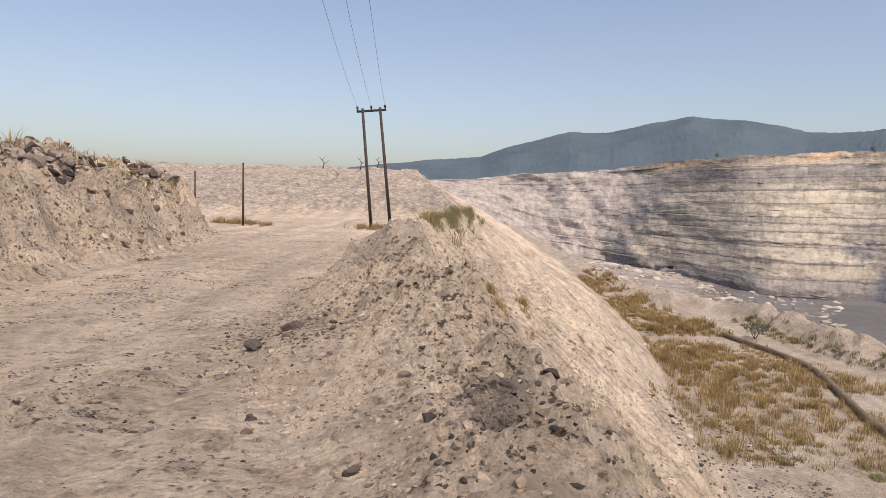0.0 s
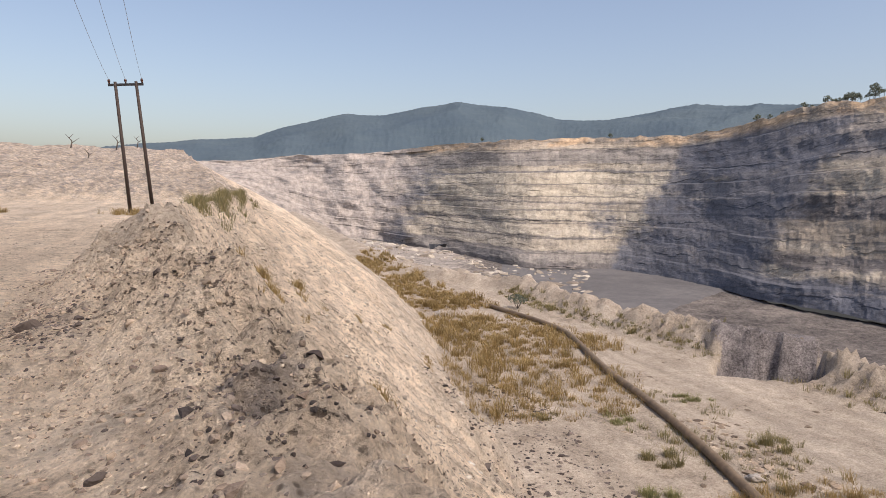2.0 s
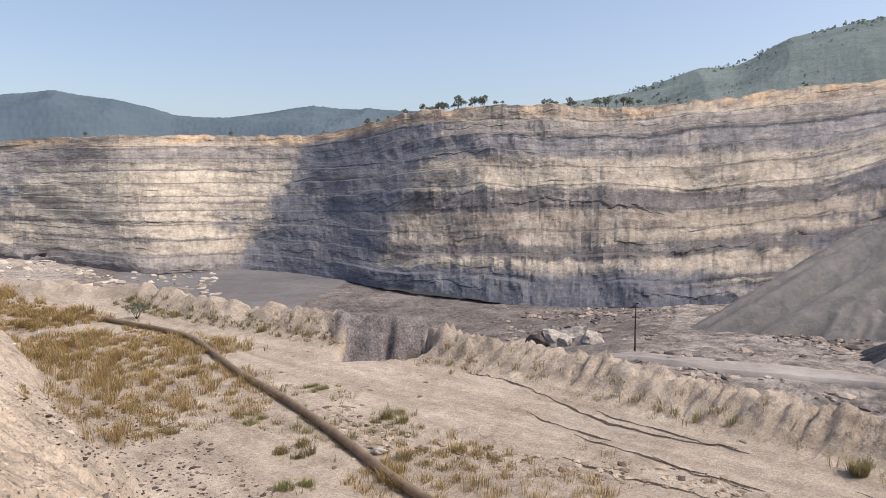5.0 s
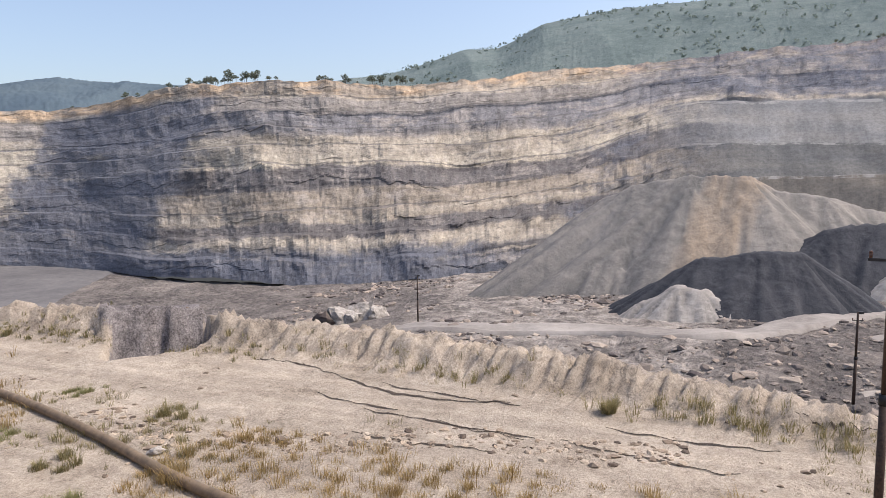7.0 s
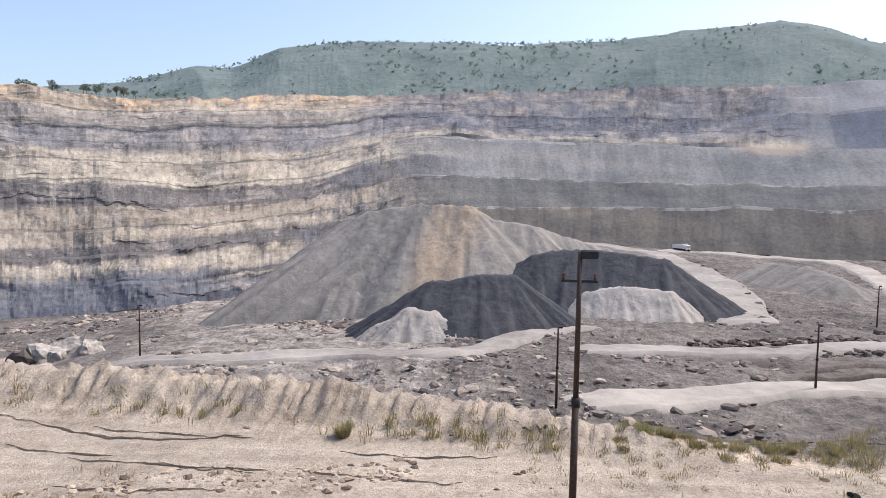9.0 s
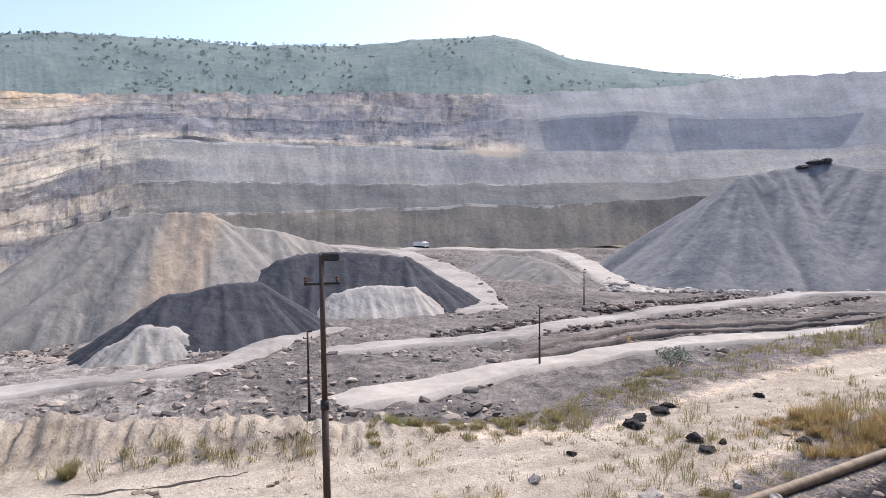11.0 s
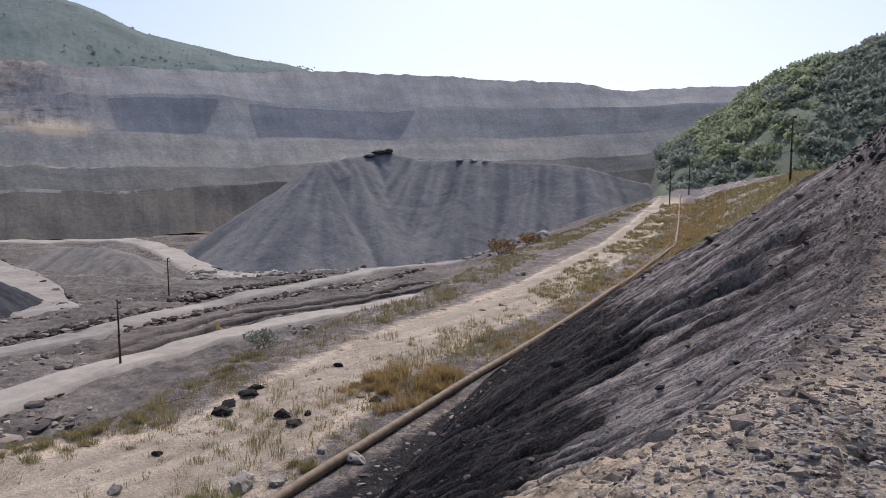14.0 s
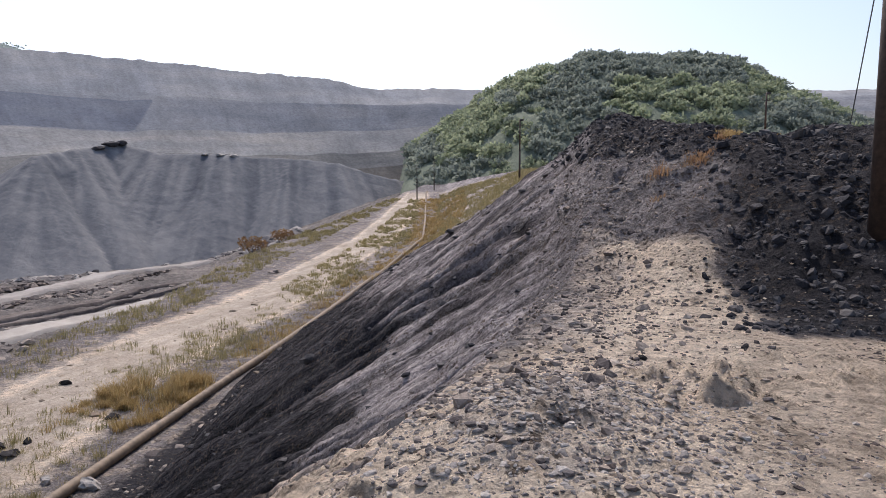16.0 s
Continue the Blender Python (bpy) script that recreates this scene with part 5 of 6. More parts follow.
# platform on the other side
x, y = in_box(3800, -5.5, 2.2, -10, -1.6)
x, y = thin(x, y, 0.8, 506, -0.05)
x3, y3 = in_box(16000, -5.5, 2.0, -10, -1.6)
k = (fbm(x3 * 1.3, y3 * 1.3, 3, 512) + RNG.normal(0, 0.2, len(x3)) > 0.52)
stones("stones", "patches of dark crumbs on the tan platform", *on_land(x3[k], y3[k]), sizes(int(k.sum()), 0.010, 0.04), M_STONE_DARK)
stones("stones", "scattered pebbles on the tan platform", *on_land(x, y), sizes(len(x), 0.010, 0.045), M_STONE_TAN)
x, y = 0.75 + RNG.normal(0, 0.7, 5500), -4.2 + RNG.normal(0, 0.8, 5500)
stones("stones", "grey gravel on the low pile", *on_land(x, y), sizes(len(x), 0.010, 0.034), M_STONE_GREY)
x, y = in_box(16000, -9, 3, -20, -8)
k = ((x < -0.5 + RNG.normal(0, 0.25, len(x))) | (platform_z(x, y) > 1.75)) & (x < crest_x(y) + 1.0)
x, y = x[k], y[k]
stones("stones", "black carbonaceous rubble covering the mound", *on_land(x, y), sizes(len(x), 0.03, 0.13, 0.55), M_STONE_BLACK, 0.8)
x, y = in_box(9000, -1.2, 3.2, -15, -3.5)
k = (np.abs(x - crest_x(y) + 0.5) < 1.0 + 0.5 * RNG.normal(0, 1, len(x)))
x, y = x[k], y[k]
stones("stones", "brown-grey rubble along the slope's shoulder", *on_land(x, y), sizes(len(x), 0.018, 0.09), M_STONE_MIXED, 0.75)
x, y = in_box(3000, 1, 20, -44, -5)
s = (x - crest_x(y)) / (foot_x(y) - crest_x(y))
k = (s > 0.02) & (s < 0.98)
x, y = x[k], y[k]
stones("stones", "grey stones lodged in the gullied black slope", *on_land(x, y), sizes(len(x), 0.045, 0.2), M_STONE_BLACK)
x, y = in_box(1500, 12, 22, -40, -10)
k = np.abs(x - foot_x(y) - 0.3) < 1.3
x, y = x[k], y[k]
stones("stones", "mixed rock at the foot of the black slope", *on_land(x, y), sizes(len(x), 0.065, 0.3), M_STONE_MIXED)
# bench
x, y = in_box(1500, 14, 34, -60, 40)
x, y = thin(x, y, 0.12, 507, 0.15)
stones("stones", "stones strewn over the pale bench", *on_land(x, y), sizes(len(x), 0.07, 0.28), M_STONE_TAN)
x, y = in_box(1800, 18, 26, 2, 26)
k = np.abs(x - (25.5 - 0.25 * y + 1.2 * vnoise(y * 0.2, y * 0, 12))) < 1.1
x, y = x[k], y[k]
stones("stones", "line of broken clods across the bench", *on_land(x, y), sizes(len(x), 0.09, 0.25), M_STONE_TAN)


def in_pit(n, a0, a1, d0, d1):
    az = RNG.uniform(a0, a1, n)
    d = RNG.uniform(d0, d1, n)
    return az, d


def pit_stones(label, n, a0, a1, d0, d1, typical, most, material, cut):
    az, d = in_pit(n, a0, a1, d0, d1)
    x, y = polar(az, d)
    k = fbm(x * 0.05, y * 0.05, 3, 508) > cut
    az, d, x, y = az[k], d[k], x[k], y[k]
    return stones("stones", label, x, y, pit_z(az, d) + 0.2, sizes(len(x), typical, most), material)


pit_stones("blocky grey rubble low in the pit", 5200, 60, 148, 72, 190, 0.34, 1.2, M_STONE_MIXED, 0.0)
pit_stones("pale rubble before the pit wall", 2600, 52, 80, 110, 290, 0.6, 2.2, M_STONE_MIXED, -0.1)
pit_stones("broken pale blocks at the pit's far end", 1800, 5, 30, 220, 600, 1.6, 5.0, M_STONE_PALE, -0.1)
pit_stones("rock toe of the grey dump", 2200, 121, 150, 205, 245, 0.7, 2.2, M_STONE_GREY, -0.2)


def dark_bank(a_path, n, width, typical):
    P = np.array([polar(a, d) for a, d in a_path])
    u = RNG.uniform(0, len(P) - 1, n)
    x = np.interp(u, range(len(P)), P[:, 0]) + RNG.normal(0, width, n)
    y = np.interp(u, range(len(P)), P[:, 1]) + RNG.normal(0, width, n)
    az = np.degrees(np.arctan2(x, y))
    az = np.where(az < -90, az + 360, az)
    z = pit_z(az, np.hypot(x, y)) + RNG.uniform(0, width * 0.6, n)
    return stones("stones", "windrow of dark rock beside the haul road", x, y, z, sizes(n, typical, 1.4), M_STONE_DARK)


dark_bank([(108, 128), (114, 138), (119.5, 155)], 700, 1.3, 0.45)
dark_bank([(104.5, 325), (108.9, 264), (111.0, 224), (112.5, 190), (112.8, 168)], 600, 0.8, 0.5)
dark_bank([(120.5, 165), (126, 182), (131, 200)], 700, 1.2, 0.5)
dark_bank([(116, 128), (122, 146), (130, 166), (140, 198)], 600, 0.8, 0.4)


def boulder(label, x, y, r, material, squash=0.75, seed=0, z=None):
    """One rock with broken faces, half sunk in the dust."""
    v, f = BALL3
    g = np.random.default_rng(seed)
    P = v.copy()
    for _ in range(14):
        n = g.normal(size=3)
        n /= np.linalg.norm(n)
        c = g.uniform(0.4, 0.75)
        over = np.maximum(P @ n - c, 0)
        P = P - over[:, None] * n * 0.9
    P = P * (1 + 0.16 * fbm(P[:, :1] * 3.5 + P[:, 2:] * 2.6, P[:, 1:2] * 3.5, 4, seed, 0.6)) * g.uniform(0.75, 1.25, 3)
    P[:, 2] *= squash
    ground_z = float(land(np.array([x]), np.array([y]))[0]) if z is None else z
    P = P * r + np.array([x, y, ground_z + r * squash * 0.3])
    return tagged(soup("boulder", P, f, material), label, "boulder")


M_BOULDER = earth("weathered_boulder", (0.2, 0.18, 0.16), (0.36, 0.33, 0.295), (0.52, 0.48, 0.43), 6.0, 1.2, 0.05)
M_BLACKROCK = earth("coaly_boulder", (0.012, 0.012, 0.013), (0.03, 0.028, 0.028), (0.07, 0.062, 0.06), 6.0, 1.2, 0.06)
for k, (x, y, r) in enumerate(((19.3, -13.4, 0.62), (18.6, -14.3, 0.36), (17.9, -17.3, 0.4), (19.4, -17.0, 0.26), (18.2, 19.6, 0.34), (17.0, 53.0, 0.5), (22.2, -10.6, 0.3))):
    boulder("pale weathered boulder lying on the bench", x, y, r, M_BOULDER, 0.8, 600 + k)
for k, (x, y, r) in enumerate(((26.4, -17.3, 0.62), (26.9, -18.2, 0.5), (27.4, -19.4, 0.6), (27.9, -20.3, 0.42), (23.6, -18.6, 0.4), (22.6, -18.4, 0.42), (23.0, -19.4, 0.3), (27.6, -25.5, 0.35), (24.1, -13.1, 0.3), (22.0, -22.5, 0.35))):
    boulder("black coaly rock lump on the pale bench", x, y, r, M_BLACKROCK, 0.55, 640 + k)
for k, (x, y, r) in enumerate(((-2.05, 7.9, 0.17), (-1.8, 8.7, 0.14), (-1.4, 5.5, 0.05), (-0.5, 4.35, 0.07), (-1.2, 8.1, 0.07))):
    boulder("dark brown shale lump on the windrow", x, y, r, M_STONE_DARK, 0.7, 680 + k)
for k, (x, y, r) in enumerate(((0.35, -6.5, 0.06), (-0.5, -7.0, 0.045))):
    boulder("small black rock on the tan platform", x, y, r, M_BLACKROCK, 0.7, 700 + k)

for k, (az, d, r, m) in enumerate(((57.6, 150, 5.0, M_BOULDER), (58.9, 151, 4.6, M_BOULDER), (56.2, 149, 3.2, M_STONE_DARK), (60.3, 150, 3.4, M_BOULDER), (58.0, 145, 2.4, M_BOULDER))):
    x, y, z = pit_at(az, d)
    boulder("pile of huge pale rock blocks in the pit" if m is M_BOULDER else "dark rock block leaning on the pile", x, y, r, m, 1.05, 720 + k, z)

dump = bpy.data.objects["grey_dump"]
DUMP_RIDGE = np.array([(131.5, 272, 6.2), (134, 280, 9.5), (137, 286, 11.5), (139.5, 280, 8.5), (143.8, 276, 7.6), (149, 276, 6.2), (153, 276, 3.9), (157, 282, -1.6)])
for k, (az, up, r, m) in enumerate(((135.4, -0.8, 3.0, M_STONE_BLACK), (136.3, 0.0, 3.6, M_STONE_BLACK), (137.1, 0.6, 3.0, M_STONE_BLACK), (142.8, 0, 2.2, M_BOULDER), (143.9, 0.2, 2.6, M_BOULDER), (145.0, 0, 2.2, M_BOULDER))):
    d, z = np.interp(az, DUMP_RIDGE[:, 0], DUMP_RIDGE[:, 1]) - 1.5, np.interp(az, DUMP_RIDGE[:, 0], DUMP_RIDGE[:, 2]) + up
    x, y = at(az, d)
    slab = boulder("slab", x, y, r, m, 0.4, 760 + k, z + EYE - 0.3)
    slab.name, slab.parent = "rock_slab", dump
    for key in ("label", "category"):
        del slab[key]

# ---- cracks in the bench ----
# thin strips laid on the clay; their dark colour imitates the shade inside cracks
M_CRACK = plain("crack_shadowed_clay", (0.06, 0.045, 0.035), 1.0, 0.0, 0.4, 5)


def crack(path):
    P = np.array(path, float)
    s = np.concatenate([[0], np.cumsum(np.hypot(*np.diff(P, axis=0).T))])
    u = np.arange(0, s[-1], 0.12)
    x, y = np.interp(u, s, P[:, 0]) + 0.16 * fbm(u * 0.9, u * 0, 3, 44), np.interp(u, s, P[:, 1]) + 0.16 * fbm(u * 0.9, u * 0 + 5, 3, 45)
    w = 0.055 * (0.25 + np.abs(fbm(u * 0.5, u * 0 + 9, 3, 46)) * 1.6) * np.minimum(1, np.minimum(u, s[-1] - u) / 0.6)
    X = np.stack([x - w, x, x + w])
    Y = np.stack([y, y, y])
    return tagged(sheet("crack", X, Y, land(X, Y) + np.array([[0.03], [0.012], [0.03]]), M_CRACK, flip=True), "dark jagged shrinkage crack in pale clay", "crack", kind="structure")


for c in ([(29.7, 25), (29.6, 22), (29, 19.4), (27.7, 16.1), (27.4, 14.7), (27.1, 12.6), (27.4, 10.8), (27.5, 8.8)], [(26, 18.1), (25.4, 15.3), (25.2, 13.5)], [(24.6, 11.4), (24.3, 9.1), (24.3, 7.3)],
          [(24.4, 6.3), (24, 4.7), (24, 3.3), (23.8, 1.5), (24, 0.2)], [(28.3, 15.9), (27.6, 11.7), (27.5, 9.1)], [(24.9, 15), (24.4, 11), (24.1, 7.6)], [(28.7, -1.6), (28.5, -4.5)], [(28.7, -11), (29.7, -15.3), (29.2, -17.6)],
          [(22.4, 14), (22.2, 11), (22.6, 8.5)], [(26.2, 5.0), (26.0, 1.5), (26.4, -1.0)]):
    crack(c)

# ---- grass ----


def blades_material(name, *cols):
    m, t, bsdf = nodes_of(name)
    geo = t.nodes.new("ShaderNodeNewGeometry")
    base = ramp(t, geo.outputs["Random Per Island"], *[((k + 0.5) / len(cols), c) for k, c in enumerate(cols)])
    patch = noise_of(t, coords(t), 0.5, 4)
    t.links.new(mix(t, 0.7, base, ramp(t, patch, (0.38, (0.72,) * 3), (0.62, (1.2,) * 3)), "MULTIPLY"), bsdf.inputs["Base Color"])
    bsdf.inputs["Roughness"].default_value = 0.8
    bsdf.inputs["Specular IOR Level"].default_value = 0.2
    thin_leaf = t.nodes.new("ShaderNodeBsdfTranslucent")
    t.links.new(base, thin_leaf.inputs["Color"])
    both = t.nodes.new("ShaderNodeMixShader")
    both.inputs[0].default_value = 0.45
    t.links.new(bsdf.outputs[0], both.inputs[1])
    t.links.new(thin_leaf.outputs[0], both.inputs[2])
    t.links.new(both.outputs[0], t.nodes["Material Output"].inputs["Surface"])
    return m


M_DRY = blades_material("dry_golden_grass", (0.27, 0.18, 0.075), (0.38, 0.27, 0.12), (0.47, 0.36, 0.19), (0.33, 0.24, 0.10))
M_MIXED = blades_material("half_dry_grass", (0.29, 0.24, 0.115), (0.23, 0.205, 0.10), (0.38, 0.31, 0.17), (0.18, 0.17, 0.08))
M_GREEN = blades_material("green_grass", (0.22, 0.23, 0.10), (0.28, 0.28, 0.13), (0.36, 0.32, 0.17))


def grass(label, x, y, height, material, blades=12, spread=0.16, wide=0.016):
    """Tufts of bent blades rooted at the places given."""
    n = len(x)
    cell = 0.95
    ix, iy = np.floor(x / cell), np.floor(y / cell)
    mx, my = (ix + 0.5 + 0.4 * lattice(ix, iy, 543)) * cell, (iy + 0.5 + 0.4 * lattice(ix, iy, 544)) * cell
    x, y = mx + (x - mx) * 0.55, my + (y - my) * 0.55
    height = height * (0.85 + 0.4 * lattice(ix, iy, 545))[:, None]
    z = land(x, y)
    h = height * RNG.uniform(0.35, 1.2, (n, blades)) * (0.72 + 0.4 * fbm(x * 0.4, y * 0.4, 3, 540))[:, None].clip(0.3, 1.3)
    a = RNG.uniform(0, 2 * np.pi, (n, blades))
    r = spread * np.sqrt(RNG.uniform(0, 1, (n, blades)))
    bx, by = x[:, None] + r * np.cos(a), y[:, None] + r * np.sin(a)
    lean = RNG.uniform(0.2, 1.0, (n, blades)) * h
    b = a + RNG.normal(0, 0.7, (n, blades))
    sx, sy = -np.sin(b), np.cos(b)
    w = wide * 0.48 * RNG.uniform(0.6, 1.5, (n, blades)) * np.maximum(1.0, np.hypot(x, y)[:, None] / 34)
    zb = z[:, None] - 0.03 + 0 * h
    mx, my, mz = bx + 0.35 * lean * np.cos(b), by + 0.35 * lean * np.sin(b), zb + 0.6 * h
    tx, ty, tz = bx + lean * np.cos(b), by + lean * np.sin(b), zb + h
    P = np.stack([np.stack([bx - sx * w, by - sy * w, zb], -1), np.stack([bx + sx * w, by + sy * w, zb], -1),
                  np.stack([mx + sx * w * 0.8, my + sy * w * 0.8, mz], -1), np.stack([mx - sx * w * 0.8, my - sy * w * 0.8, mz], -1), np.stack([tx, ty, tz], -1)], 2).reshape(-1, 3)
    k = (np.arange(n * blades) * 5)[:, None]
    F = np.concatenate([k + [0, 1, 2], k + [0, 2, 3], k + [3, 2, 4]])
    return tagged(soup("grass", P, F, material), label, "grass", kind="stuff")


def patch_of(n, cx, cy, rx, ry, cut=-0.3, seed=520, scale=0.35):
    a, r = RNG.uniform(0, 2 * np.pi, n), np.sqrt(RNG.uniform(0, 1, n))
    x, y = cx + rx * r * np.cos(a), cy + ry * r * np.sin(a)
    return thin(x, y, scale, seed, cut)


def inside_bench(x, y, low=0.2):
    k = (x > foot_x(y) - low) & (x < edge_x(y) + 0.5)
    return x[k], y[k]


# golden sward between flank and pipe
x, y = in_box(17000, 11, 27, 27, 105)
k = (x > foot_x(y) - 0.6 + RNG.exponential(0.8, len(x))) & (x + RNG.exponential(0.9, len(x)) < knots(y, (27, 19.5), (33, 22.5), (38, 25.2), (46, 25.2), (56, 24), (70, 23), (105, 24))) & (RNG.uniform(0, 1, len(x)) < knots(y, (27, 0.8), (45, 0.9), (105, 0.5)))
x, y = thin(x[k], y[k], 0.22, 521, -0.42)
x, y = thin(x, y, 0.75, 541, -0.5)
grass("tall dry golden grass on the bench", x, y, 0.7, M_DRY, 15, 0.26, 0.02)
x, y = in_box(2600, 15.2, 21.5, -9, 19)
x, y = thin(x, y, 0.45, 522, -0.15)
grass("brown dry grass along the pipe", x, y, 0.5, M_DRY, 12, 0.18)
x, y = in_box(1500, 12.5, 24, 12, 30)
x, y = thin(x, y, 0.33, 523, 0.42)
grass("half-green tufts on the bench", x, y, 0.42, M_MIXED, 14, 0.16)
for k, (cx, cy, r) in enumerate(((21.4, 22.2, 1.0), (17.0, 26.1, 0.9), (16.1, 22.1, 0.8), (14.0, 19.4, 0.7), (28.2, 5.1, 0.5), (22.2, 28.4, 0.8), (13.9, 27.8, 0.7), (29.5, -11.0, 1.3), (28.6, -9.0, 1.2), (29.4, -7.2, 0.9), (28.0, -6.2, 0.7), (19.1, -12.0, 0.8), (18.8, -15.6, 0.6))):
    x, y = patch_of(70, cx, cy, r, r * 0.8, -2)
    grass("green-brown grass tussock on the bench", x, y, 0.45, M_GREEN if k % 2 else M_MIXED, 12, 0.14)
y = RNG.uniform(-6, 62, 1100)
x = edge_x(y) - 3.3 + RNG.normal(0, 0.45, 1100)
x, y = thin(x, y, 0.3, 524, -0.1)
grass("dry grass at the foot of the rim bank", x, y, 0.55, M_MIXED, 12, 0.2, 0.02)
y = RNG.uniform(-24, -8, 1100)
x = edge_x(y) - 0.8 + RNG.normal(0, 0.9, 1100)
x, y = thin(x, y, 0.3, 525, -0.2)
grass("green-brown grass on the bench edge", x, y, 0.5, M_MIXED, 12, 0.2, 0.02)
x, y = patch_of(900, 22.2, -24.0, 2.2, 4.2, 0.0, scale=0.6)
grass("golden clump of dry grass beside the pipe", x, y, 1.05, M_DRY, 20, 0.24, 0.02)
x, y = in_box(23000, 20, 62, -150, -14)
mid = np.interp(y, PIPE_Y[::-1], PIPE_X[::-1])
k = (x > mid - knots(y, (-150, 9), (-60, 5), (-35, 0.3), (-22, 0.2))) & (x < mid + 2.0) & (y < -27)
x2, y2 = thin(x[k], y[k], 0.35, 526, -0.3)
grass("golden grass along the pipe at the bench's end", x2, y2, 0.65, M_DRY, 13, 0.3, 0.02)
k = (x > mid + 1.5) & (x < edge_x(y) + 1.0) & (np.abs(x - 0.42 * mid - 0.58 * edge_x(y)) > 0.16 * (edge_x(y) - mid))
x2, y2 = thin(x[k], y[k], 0.3, 527, -0.2)
grass("half-dry scrub grass on the bench", x2, y2, 0.62, M_MIXED, 14, 0.3, 0.02)
x, y = in_box(15000, 6, 62, -160, -42)
s = (x - crest_x(y)) / (foot_x(y) - crest_x(y))
k = (s > -0.25) & (s < 1.05)
x2, y2 = thin(x[k], y[k], 0.12, 528, -0.6)
grass("dry olive grass over the far slope", x2, y2, 0.7, M_MIXED, 12, 0.45, 0.02)
x, y = in_box(1700, 15, 29, -22, -2)
k = (x > np.interp(y, PIPE_Y[::-1], PIPE_X[::-1]) - 0.4) & (x < edge_x(y))
x2, y2 = thin(x[k], y[k], 0.4, 529, 0.5)
grass("sparse half-dry tufts on the bench", x2, y2, 0.34, M_MIXED, 10, 0.18, 0.016)
x, y = in_box(1800, 18.5, 31, -38, -12)
k = (x > np.interp(y, PIPE_Y[::-1], PIPE_X[::-1]) + 0.5) & (x < edge_x(y) - 0.5)
x2, y2 = thin(x[k], y[k], 0.4, 546, 0.12)
grass("low olive-brown grass on the trampled bench", x2, y2, 0.45, M_MIXED, 14, 0.22, 0.016)
# crest, bank and power pole
y = RNG.uniform(20, 46, 700)
x = crest_x(y) - 0.4 + RNG.normal(0, 0.45, 700)
grass("grass on the windrow crest", x, y, 0.55, M_MIXED, 12, 0.16)
x, y = patch_of(230, -2.8, 43.8, 3.0, 3.0, -0.1)
grass("dry grass round the power pole", x, y, 0.6, M_DRY, 12, 0.2)
x, y = patch_of(110, -12.6, 43.8, 2.2, 1.6, -0.1)
grass("dry grass round the marker post", x, y, 0.5, M_DRY, 12, 0.2)
x, y = in_box(1000, -17, -9, 20, 34)
k = np.abs(x + knots(y, (20, 10.8), (34, 14.0))) < 1.6
x, y = x[k], y[k]
grass("dry yellow grass on top of the bank", x, y, 0.5, M_DRY, 12, 0.2)
for cx, cy in ((0.6, 15.5), (1.6, 17.8), (2.8, 22), (3.4, 13.5), (1.2, 20), (5.5, 27), (7.4, 30), (9.0, 29.5)):
    x, y = patch_of(26, cx, cy, 0.45, 0.45, -2)
    grass("small dry tuft on the flank", x, y, 0.3, M_DRY, 12, 0.12)
M_RUSTWEED = blades_material("rust_coloured_weeds", (0.30, 0.18, 0.10), (0.38, 0.27, 0.17), (0.26, 0.15, 0.085))
u = RNG.uniform(0, 1, 260)
x, y = 0.15 - 1.5 * u + RNG.normal(0, 0.13, 260), -12.3 - 2.4 * u + RNG.normal(0, 0.25, 260)
k = u < 0.55
grass("rust-brown dry weeds on the mound's rib", x[k], y[k], 0.12, M_RUSTWEED, 12, 0.14, 0.010)
grass("straw-coloured dry weeds near the mound's top", x[~k], y[~k], 0.15, M_DRY, 12, 0.14, 0.009)


# ---- shrubs and trees ----


def leaves(name, parent, centres, radii, count, size, material):
    """Clumps of small leaf faces filling the given balls, with gaps."""
    P = []
    for c, r in zip(centres, radii):
        d = RNG.normal(size=(count, 3))
        d /= np.linalg.norm(d, axis=1)[:, None]
        p = np.array(c) + d * (r * RNG.uniform(0.35, 1.0, count) ** 0.6)[:, None] * np.array([1, 1, 0.8])
        R = turned(count)
        s = size * RNG.uniform(0.6, 1.3, count)
        quad = np.array([[-1, -0.5, 0], [1, -0.5, 0.15], [1, 0.5, 0], [-1, 0.5, 0.15]]) * 0.5
        P.append((np.einsum("nij,vj->nvi", R, quad) * s[:, None, None] + p[:, None, :]).reshape(-1, 3))
    P = np.concatenate(P)
    return soup(name, P, np.arange(len(P)).reshape(-1, 4), material, parent)


M_LEAF = blades_material("tree_leaves", (0.145, 0.17, 0.135), (0.18, 0.205, 0.155), (0.22, 0.24, 0.18))
# sunlight on the scrub and haze before it, put into two leaf colours
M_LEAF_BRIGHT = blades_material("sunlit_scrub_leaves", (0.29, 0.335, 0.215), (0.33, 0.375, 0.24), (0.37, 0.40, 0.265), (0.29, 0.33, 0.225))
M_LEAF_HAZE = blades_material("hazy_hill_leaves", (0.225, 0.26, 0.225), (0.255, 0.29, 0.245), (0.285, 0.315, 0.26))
M_LEAF_BROWN = blades_material("browned_leaves", (0.16, 0.09, 0.045), (0.22, 0.13, 0.06), (0.28, 0.18, 0.09))
M_BARK = plain("grey_bark", (0.10, 0.08, 0.065), 0.9, 0.0, 0.3, 6)


